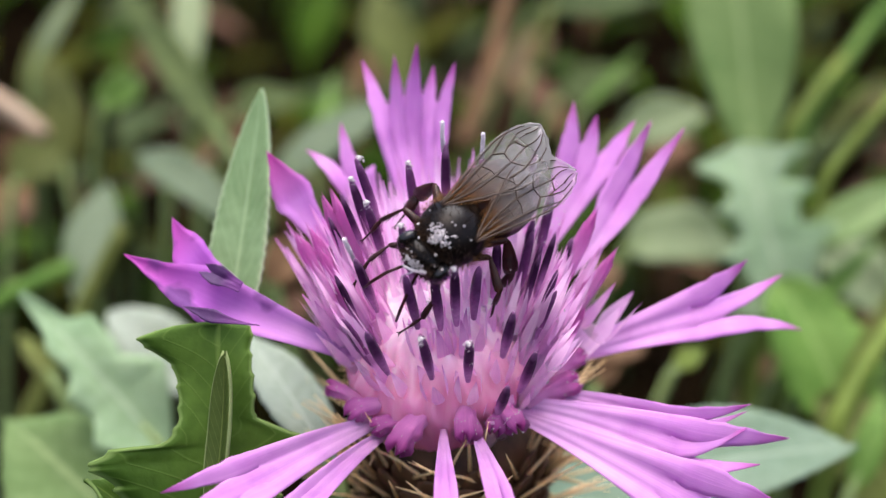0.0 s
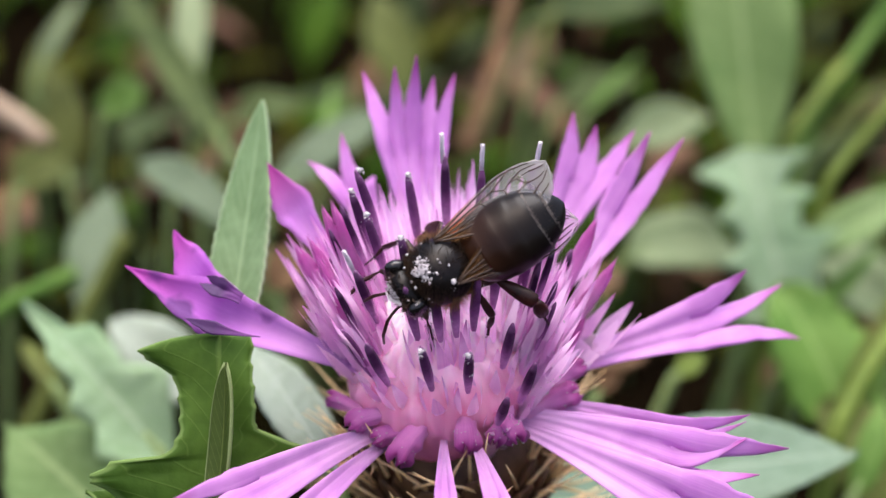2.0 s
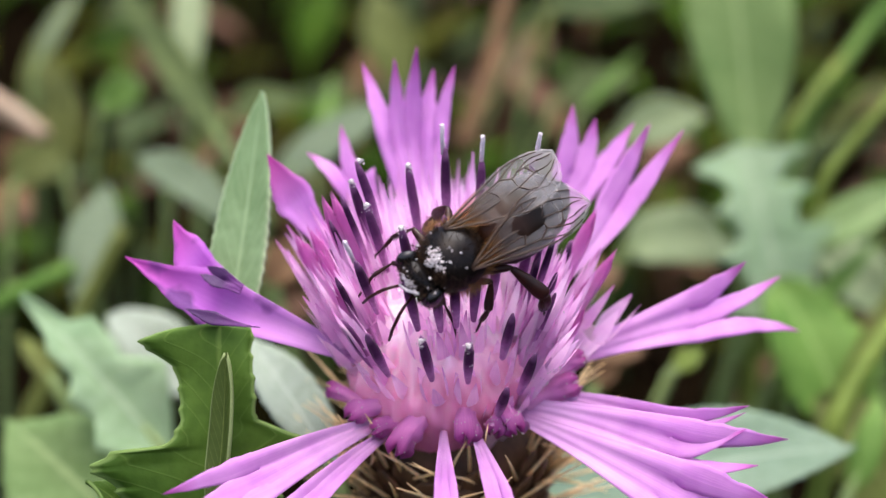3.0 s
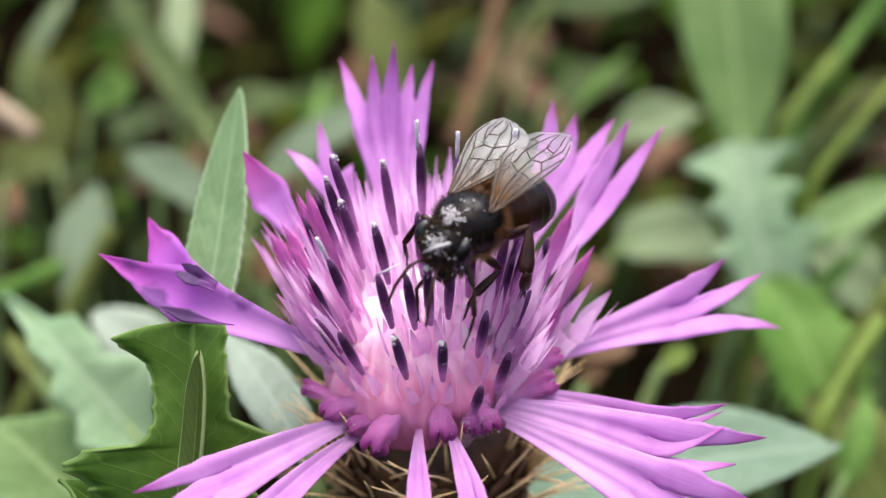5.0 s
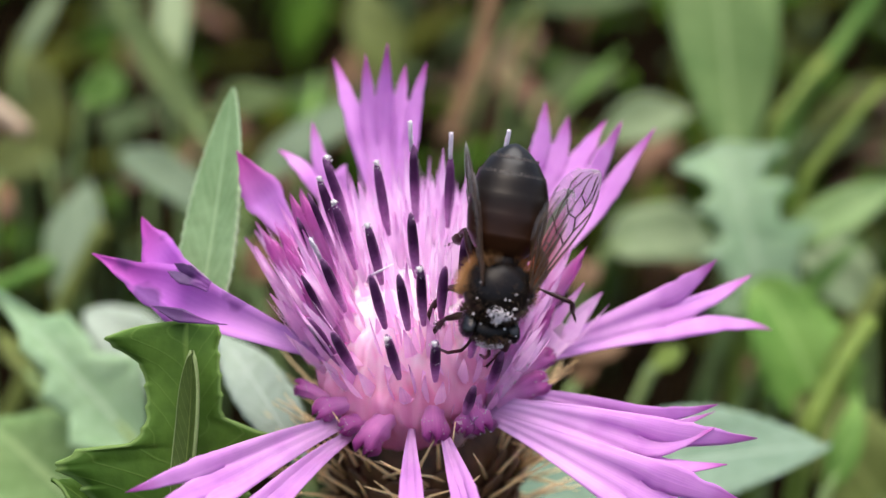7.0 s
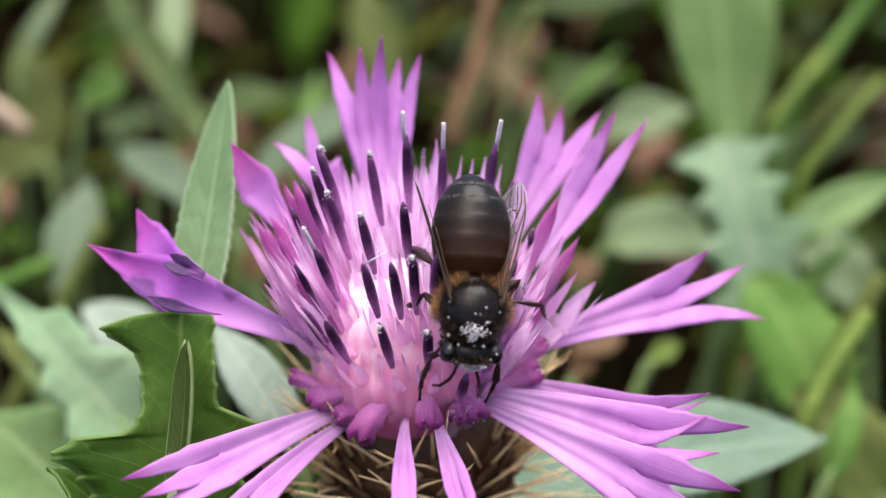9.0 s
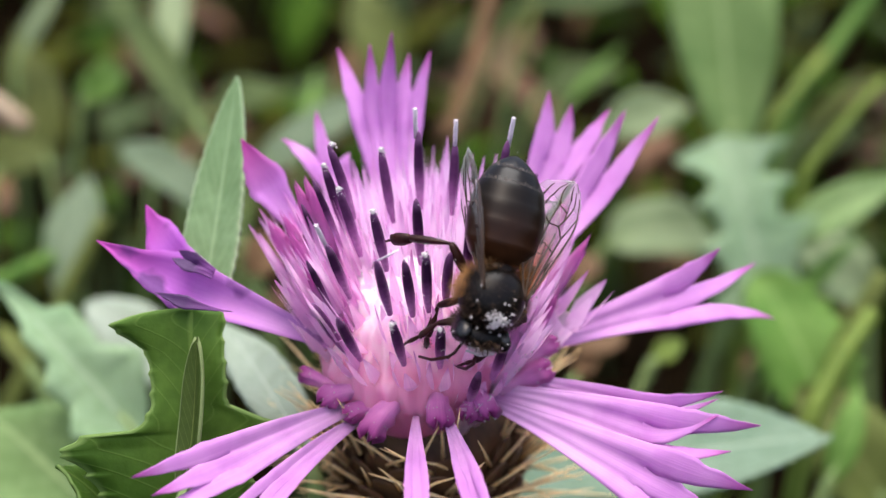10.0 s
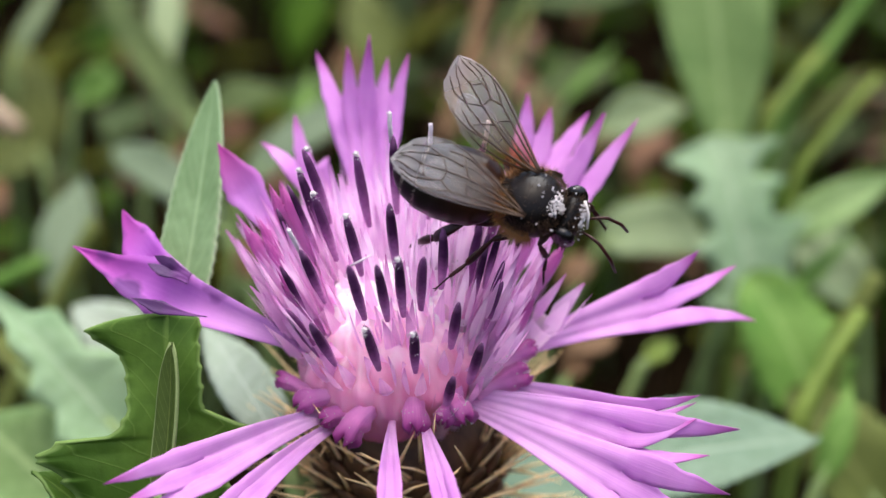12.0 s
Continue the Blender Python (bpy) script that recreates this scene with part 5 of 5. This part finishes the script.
def build_leg(name, sx, hip, lengths, radii, label=""):
    """A leg hinged at the hip: the thigh with its hip joint, the shin and the jointed foot, each built along its own z."""
    rnd = random.Random(len(name) + (sx > 0))
    bm = bmesh.new()
    l, r = lengths[0], radii[0]
    tube(bm, [(0, 0, -0.25), (0, 0, 0.1), (0, 0, 0.45), (0, 0, 0.6), (0, 0, l * 0.35), (0, 0, l * 0.6), (0, 0, l * 0.92), (0, 0, l + 0.04)], [0.2, 0.34, 0.30, 0.19, r * 0.85, r, r * 0.7, 0.13], 10)
    bristle(bm, l, r, 50, rnd, 0.25)
    leg = part(name, bm, LEG, bee, label)
    leg.location = Vector((sx * hip[0], hip[1], hip[2])) * MM
    bm = bmesh.new()
    l, r = lengths[1], radii[1]
    tube(bm, [(0, 0, -0.06), (0, 0, l * 0.08), (0, 0, l * 0.4), (0, 0, l * 0.75), (0, 0, l * 0.95), (0, 0, l + 0.03)], [0.11, r * 0.45, r * 0.8, r, r * 0.9, 0.15], 10, flat=0.5)
    bristle(bm, l, r, 90, rnd, 0.32)
    shin = part("tibia", bm, LEG, leg)
    bm = bmesh.new()
    l, r = lengths[2], radii[2]
    pts, rad = [(0, 0, -0.05), (0, 0, 0.1), (0, 0, l * 0.3), (0, 0, l * 0.52), (0, 0, l * 0.56)], [0.1, r * 0.7, r, r * 0.8, 0.08]
    for k in range(4):
        z = l * (0.58 + 0.11 * k)
        pts += [(0, 0.03 * k, z), (0, 0.03 * k, z + l * 0.075), (0, 0.03 * k, z + l * 0.09)]
        rad += [0.07, 0.12, 0.06]
    tube(bm, pts, rad, 8, flat=0.6)
    for side_ in (-1, 1):
        tube(bm, [(0, 0.1, l), (side_ * 0.12, 0.12, l + 0.12), (side_ * 0.16, 0.05, l + 0.22)], [0.05, 0.035, 0.01], 5)
    bristle(bm, l * 0.55, r, 60, rnd, 0.25)
    foot = part("foot", bm, LEG, leg)
    return leg, shin, foot


def bristle(bm, length, r, count, rnd, reach):
    """Fine stiff hairs along a limb."""
    for _ in range(count):
        a, z = rnd.uniform(0, 6.283), rnd.uniform(0.15, 1.0) * length
        out = Vector((math.cos(a), math.sin(a) * 0.6, 0))
        p = out * (r * 0.6) + Vector((0, 0, z))
        s_ = Vector((-math.sin(a), math.cos(a), 0)) * 0.014
        bm.faces.new((bm.verts.new(p - s_), bm.verts.new(p + s_), bm.verts.new(p + out * reach * rnd.uniform(0.6, 1.2) + Vector((0, 0, reach * 0.7)))))


build_thorax()
head = build_head()
abdomen = build_abdomen()
wings = {}
for sx, sd in ((-1, "left"), (1, "right")):
    wings[sd, 0] = build_wing("forewing", sx, 9.0, FORE, FORE_VEINS, 3 + sx)
    wings[sd, 1] = build_wing("hindwing", sx, 6.4, HIND, HIND_VEINS, 13 + sx)
legs = {}
HIPS = ((0.8, 1.4, -1.4), (1.0, 0.0, -1.6), (0.9, -1.2, -1.5))
LEG_LENGTHS = ((2.0, 1.9, 2.0), (2.4, 2.3, 2.5), (2.8, 3.0, 3.0))
for sx, sd in ((-1, "left"), (1, "right")):
    legs[sd, 0] = build_leg("front_leg", sx, HIPS[0], LEG_LENGTHS[0], (0.26, 0.26, 0.17))
    legs[sd, 1] = build_leg("middle_leg", sx, HIPS[1], LEG_LENGTHS[1], (0.30, 0.32, 0.24))
    legs[sd, 2] = build_leg("hind_leg", sx, HIPS[2], LEG_LENGTHS[2], (0.36, 0.56, 0.52), "dark red-brown leg with a broad pollen basket")


# ---- what moves ----
def motions():
    walk(bee, [
        (0, pose(0.00051, 0.06985, 0.09852, -15.3, -37.6, 149.3)),
        (0.5, pose(0.00004, 0.06963, 0.09789, 0.8, -40.8, 127.0)),
        (1, pose(-0.00016, 0.06914, 0.09737, -7.2, -38.5, 127.0)),
        (1.5, pose(-0.00035, 0.06910, 0.09681, 2.6, -44.5, 128.4)),
        (2, pose(-0.00018, 0.06933, 0.09694, -5.6, -40.6, 129.8)),
        (2.5, pose(-0.00003, 0.06870, 0.09710, -14.1, -45.0, 134.9)),
        (3.4, pose(0.00125, 0.06888, 0.09770, -13.0, -30.0, 140.0)),
        (4.5, pose(0.00261, 0.06906, 0.09830, -11.0, -11.0, 146.4)),
        (5, pose(0.00324, 0.06933, 0.09937, -2.4, -9.4, 144.9)),
        (5.5, pose(0.00413, 0.06928, 0.09772, -18.7, -7.8, 156.6)),
        (6, pose(0.00409, 0.06858, 0.09802, -30.5, -3.3, 180.6)),
        (6.5, pose(0.00520, 0.06799, 0.09614, -42.4, -6.8, 185.5)),
        (7, pose(0.00551, 0.06763, 0.09563, -57.4, -16.5, 193.6)),
        (8.0, pose(0.00500, 0.06670, 0.09510, -51.0, -9.0, 187.0)),
        (9, pose(0.00443, 0.06669, 0.09374, -42.2, -7.6, 188.0)),
        (9.5, pose(0.00507, 0.06622, 0.09457, -71.2, -6.4, 167.2)),
        (10, pose(0.00484, 0.06708, 0.09442, -53.1, -25.8, 199.8)),
        (10.3, pose(0.00550, 0.06730, 0.09600, -36.0, -9.0, 180.0)),
        (10.5, pose(0.00589, 0.06794, 0.09689, -25.7, -3.2, 176.0)),
        (11, pose(0.00497, 0.06827, 0.09745, -22.6, -4.3, 177.5)),
        (11.5, pose(0.00602, 0.07018, 0.09930, -14.5, -1.7, 179.0)),
        (11.8, pose(0.00835, 0.07145, 0.09953, -10.1, 4.1, 215.6)),
        (12, pose(0.00910, 0.07090, 0.09940, -9.6, 40.6, 245.4)),
    ])
    # seconds; abdomen lift; head nod; right wings' spread and lift; left wings' spread and lift; fold of the right and of the left wings
    acts = [
        (0, -5, 37, 6, 13, 12, 7, 0, 10),
        (0.5, 31, 44, 12, 16, 5, 10, 8, 22),
        (1, 35, 53, 8, 19, 7, 9, 12, 26),
        (1.5, 38, 47, 16, 20, 5, 10, 12, 26),
        (2, 39, 48, 15, 18, 5, 10, 12, 26),
        (2.5, 36, 39, 16, 15, 7, 10, 14, 26),
        (3.4, 6, 30, 6, 10, 10, 8, 8, 12),
        (4.5, -13, 16, 18, 11, 6, 23, 0, 0),
        (5, -6, 16, 19, 10, 7, 14, 0, 0),
        (5.5, -7, 14, 24, 7, 11, 10, 0, 0),
        (6, -14, 16, 12, 14, 20, 17, 0, 0),
        (6.5, 2, 41, 14, 4, 32, 3, -45, 15),
        (7, 13, 43, 15, 4, 30, 3, -76, 25),
        (8.0, 10, 44, 16, 4, 20, 3, -76, -20),
        (9, 13, 48, 17, 4, 14, 4, -76, -60),
        (9.5, 1, 38, 16, 4, 18, 4, -76, -40),
        (10, 15, 45, 16, 4, 24, 4, -76, -10),
        (10.3, 0, 38, 12, 4, 22, 4, -40, 10),
        (10.5, -12, 30, 19, 14, 14, 12, 0, 0),
        (11, -20, 15, 14, 8, 22, 10, 0, 0),
        (11.5, -24, 6, 26, 3, 21, 3, 0, 0),
        (11.8, -15, 11, 24, 19, 25, 21, 0, 0),
        (12, 9, 14, 4, 16, 43, 22, 0, 0),
    ]
    walk(abdomen, [(a[0], pose(0, -1.75 * MM, -0.15 * MM, -a[1], 0, 0)) for a in acts])
    walk(head, [(a[0], pose(0, 1.75 * MM, -0.25 * MM, -a[2], 0, 0)) for a in acts])
    for k in (0, 1):
        for sd, sx, i in (("right", 1, 3), ("left", -1, 5)):
            walk(wings[sd, k], [(a[0], pose(sx * 1.55 * MM, (0.1 - 0.7 * k) * MM, (1.45 - 0.12 * k) * MM, -a[i + 1], 0, 0) @ pose(0, 0, 0, 0, 0, sx * a[i] * (1 - 0.12 * k))
                                 @ pose(0, 0, 0, 0, sx * a[7 if sx > 0 else 8], 0)) for a in acts])
    # each leg's way from hip to knee, knee to ankle and ankle to toe, in the bee's own space
    stances = {
        ("left", 0): [(0, (-1.4, 1.0, -1.0), (-0.3, 0.8, -1.6), (0.3, 0.8, -1.6)),
                      (2.5, (-0.8, -0.8, -1.7), (-1.1, -0.6, -1.4), (-0.8, -0.5, -1.8)),
                      (6.3, (-1.4, 1.0, -1.0), (-0.3, 0.8, -1.6), (0.3, 0.8, -1.6)),
                      (8.2, (-1.4, 1.0, -1.0), (-0.3, 0.8, -1.6), (0.3, 0.8, -1.6)),
                      (11.5, (-1.2, 1.1, -1.2), (0.5, 0.4, -1.8), (-0.3, -0.7, -1.8)),
                      (12, (-1.4, 1.0, -1.0), (-0.3, 0.8, -1.6), (0.3, 0.8, -1.6))],
        ("left", 1): [(0, (-1.7, -1.4, 1.0), (-2.0, 0.8, -0.7), (-0.5, -0.1, -2.4)),
                      (0.5, (-1.6, -1.6, 0.7), (-1.9, -0.4, -1.2), (0.1, -0.8, -2.4)),
                      (1.5, (-0.7, -1.9, 1.4), (-1.8, -1.3, -0.7), (-0.3, -0.8, -2.4)),
                      (2.5, (-1.1, -1.9, 0.9), (-1.6, -0.3, -1.7), (-0.5, -0.0, -2.5)),
                      (4.4, (-2.0, -1.3, 0.2), (0.6, 1.8, -1.3), (0.8, 0.3, -2.4)),
                      (5, (-1.0, -1.5, -1.6), (0.7, 1.6, -1.5), (0.8, -0.3, -2.3)),
                      (5.5, (-1.3, -0.7, -1.9), (1.1, -0.9, -1.8), (0.5, -0.1, -2.4)),
                      (7, (-2.0, -0.6, 1.1), (-2.2, 0.6, 0.4), (-1.2, 0.7, -2.0)),
                      (9, (-1.9, -1.1, 1.0), (-2.1, -0.2, -0.9), (-0.8, -0.1, -2.4)),
                      (11, (-2.2, -0.9, -0.4), (0.2, 1.8, -1.5), (-0.1, -0.1, -2.5)),
                      (11.5, (-2.0, -0.8, -1.1), (-0.0, 0.1, -2.3), (0.5, 1.5, -1.9)),
                      (12, (-2.2, 0.1, -0.1), (-0.7, 0.4, -2.1), (-0.1, 0.5, -2.4))],
        ("left", 2): [(0, (-1.7, -1.8, 1.4), (-1.6, -0.4, -2.5), (-0.3, -0.2, -3.0)),
                      (0.5, (-1.6, -2.0, 1.2), (-2.7, -1.3, 0.3), (-0.9, -1.6, -2.4)),
                      (1.5, (-0.8, -2.1, 1.7), (-2.4, -1.5, 0.9), (-1.2, -1.8, -2.1)),
                      (2.5, (-1.3, -2.2, 1.1), (-2.7, -1.1, 0.4), (-1.0, -0.9, -2.7)),
                      (4.4, (-1.6, -1.9, 1.2), (-1.1, -0.5, -2.7), (0.2, 0.3, -3.0)),
                      (5, (-1.8, -1.7, 1.2), (-1.0, 1.3, -2.5), (0.4, -1.1, -2.7)),
                      (5.5, (-1.8, -1.8, 1.1), (0.3, 0.4, -3.0), (-0.6, 0.5, -2.9)),
                      (6, (-2.6, -0.6, 0.8), (0.1, 0.7, -2.9), (0.0, 0.8, -2.9)),
                      (6.5, (-1.4, -2.0, 1.3), (-1.9, 0.9, -2.1), (-1.2, 0.9, -2.6)),
                      (8.2, (-2.4, -1.3, 0.5), (-0.6, -0.5, -2.9), (0.2, 1.0, -2.7)),
                      (11, (-1.8, -1.5, 1.6), (-1.9, -0.9, -2.1), (-0.1, -0.2, -3.0)),
                      (12, (-2.4, -1.3, 0.5), (-0.6, -0.5, -2.9), (0.2, 1.0, -2.7))],
        ("right", 0): [(0, (1.4, 1.0, -1.0), (0.3, 0.8, -1.6), (-0.3, 0.8, -1.6)),
                      (3.4, (1.4, 1.0, -1.0), (0.3, 0.8, -1.6), (-0.3, 0.8, -1.6)),
                      (4.4, (-0.3, 1.1, -1.7), (1.4, -0.2, -1.3), (-0.6, -0.0, -1.9)),
                      (6, (1.3, 0.1, -1.5), (-0.5, 0.1, -1.8), (-0.2, 0.4, -1.9)),
                      (8.2, (1.4, 1.0, -1.0), (0.3, 0.8, -1.6), (-0.3, 0.8, -1.6)),
                      (12, (0.4, -0.7, -1.8), (0.0, 0.4, -1.9), (1.2, -0.0, -1.6))],
        ("right", 1): [(0, (2.2, 0.1, -0.1), (0.7, 0.4, -2.1), (0.1, 0.5, -2.4)),
                      (3.4, (2.2, 0.1, -0.1), (0.7, 0.4, -2.1), (0.1, 0.5, -2.4)),
                      (4.4, (2.0, 0.1, 1.3), (0.7, 1.2, -1.9), (0.9, -0.5, -2.3)),
                      (5.5, (2.3, 0.5, 0.6), (0.6, 0.5, -2.2), (-0.2, -1.5, -2.0)),
                      (6.5, (2.1, -1.1, 0.1), (1.8, 0.1, -1.4), (1.0, 0.0, -2.3)),
                      (7, (0.8, -0.3, -2.2), (0.5, 1.4, -1.8), (-0.5, 1.4, -2.0)),
                      (9, (1.8, -1.6, 0.3), (0.3, -0.1, -2.3), (0.3, -0.7, -2.4)),
                      (9.5, (2.4, -0.1, 0.4), (2.0, 0.8, -0.9), (1.0, 1.1, -2.0)),
                      (10, (0.5, 0.2, -2.3), (-0.3, 1.8, -1.4), (-1.2, 0.6, -2.1)),
                      (10.5, (1.9, 1.2, -0.8), (1.3, 1.1, -1.5), (0.4, 0.7, -2.4)),
                      (11, (1.5, -0.8, -1.6), (-0.6, 1.3, -1.8), (0.2, 1.1, -2.3)),
                      (11.5, (2.3, 0.4, -0.4), (-0.6, 0.2, -2.2), (-0.5, -0.4, -2.4)),
                      (12, (1.3, -2.0, -0.1), (1.9, -1.2, -0.4), (2.0, -1.5, -0.3))],
        ("right", 2): [(0, (2.4, -1.3, 0.5), (0.6, -0.5, -2.9), (-0.2, 1.0, -2.7)),
                      (3.4, (2.4, -1.3, 0.5), (0.6, -0.5, -2.9), (-0.2, 1.0, -2.7)),
                      (6.5, (1.5, -2.3, 0.8), (1.1, -2.1, -1.9), (-0.2, -0.4, -3.0)),
                      (7, (1.1, -2.6, 0.2), (-1.1, -0.1, -2.8), (0.2, 0.1, -3.0)),
                      (9, (1.5, -2.3, 0.8), (0.7, -1.9, -2.2), (-0.3, -0.4, -3.0)),
                      (9.5, (2.1, -1.8, 0.1), (1.5, 0.3, -2.5), (0.5, 1.1, -2.7)),
                      (10.5, (1.9, -1.5, 1.4), (1.5, -1.2, -2.3), (1.1, -1.4, -2.4)),
                      (11, (1.6, -1.6, 1.6), (0.9, -1.1, -2.6), (1.0, -1.2, -2.5)),
                      (11.5, (2.3, -0.9, 1.3), (0.8, -0.5, -2.9), (1.3, -1.2, -2.4)),
                      (12, (0.8, -2.6, 0.4), (1.0, -2.2, -1.8), (0.1, -2.0, -2.2))],
    }
    for (sd, k), (leg, shin, foot) in legs.items():
        rows = [(t, [Vector(v).normalized() for v in ways]) for t, *ways in stances[sd, k]]
        # ease wide swings with a row between
        dense = [rows[0]]
        for t, ways in rows[1:]:
            t0, before = dense[-1]
            if max(a.angle(b) for a, b in zip(before, ways)) > 0.6:
                dense.append(((t0 + t) / 2, [(a + b).normalized() for a, b in zip(before, ways)]))
            dense.append((t, ways))
        turns = [Vector(d).to_track_quat("Z", "Y") for d in dense[0][1]]
        hip, (l0, l1, _) = leg.location.copy(), LEG_LENGTHS[k]
        paths = ([], [], [])
        for i, (t, ways) in enumerate(dense):
            if i:
                turns = [a.rotation_difference(b) @ q for a, b, q in zip(dense[i - 1][1], ways, turns)]
            thigh = Matrix.Translation(hip) @ turns[0].to_matrix().to_4x4()
            knee = hip + ways[0] * (l0 * MM)
            ankle = knee + ways[1] * (l1 * MM)
            paths[0].append((t, thigh))
            paths[1].append((t, thigh.inverted() @ Matrix.Translation(knee) @ turns[1].to_matrix().to_4x4()))
            paths[2].append((t, thigh.inverted() @ Matrix.Translation(ankle) @ turns[2].to_matrix().to_4x4()))
        for limb, path in zip((leg, shin, foot), paths):
            walk(limb, path)


motions()
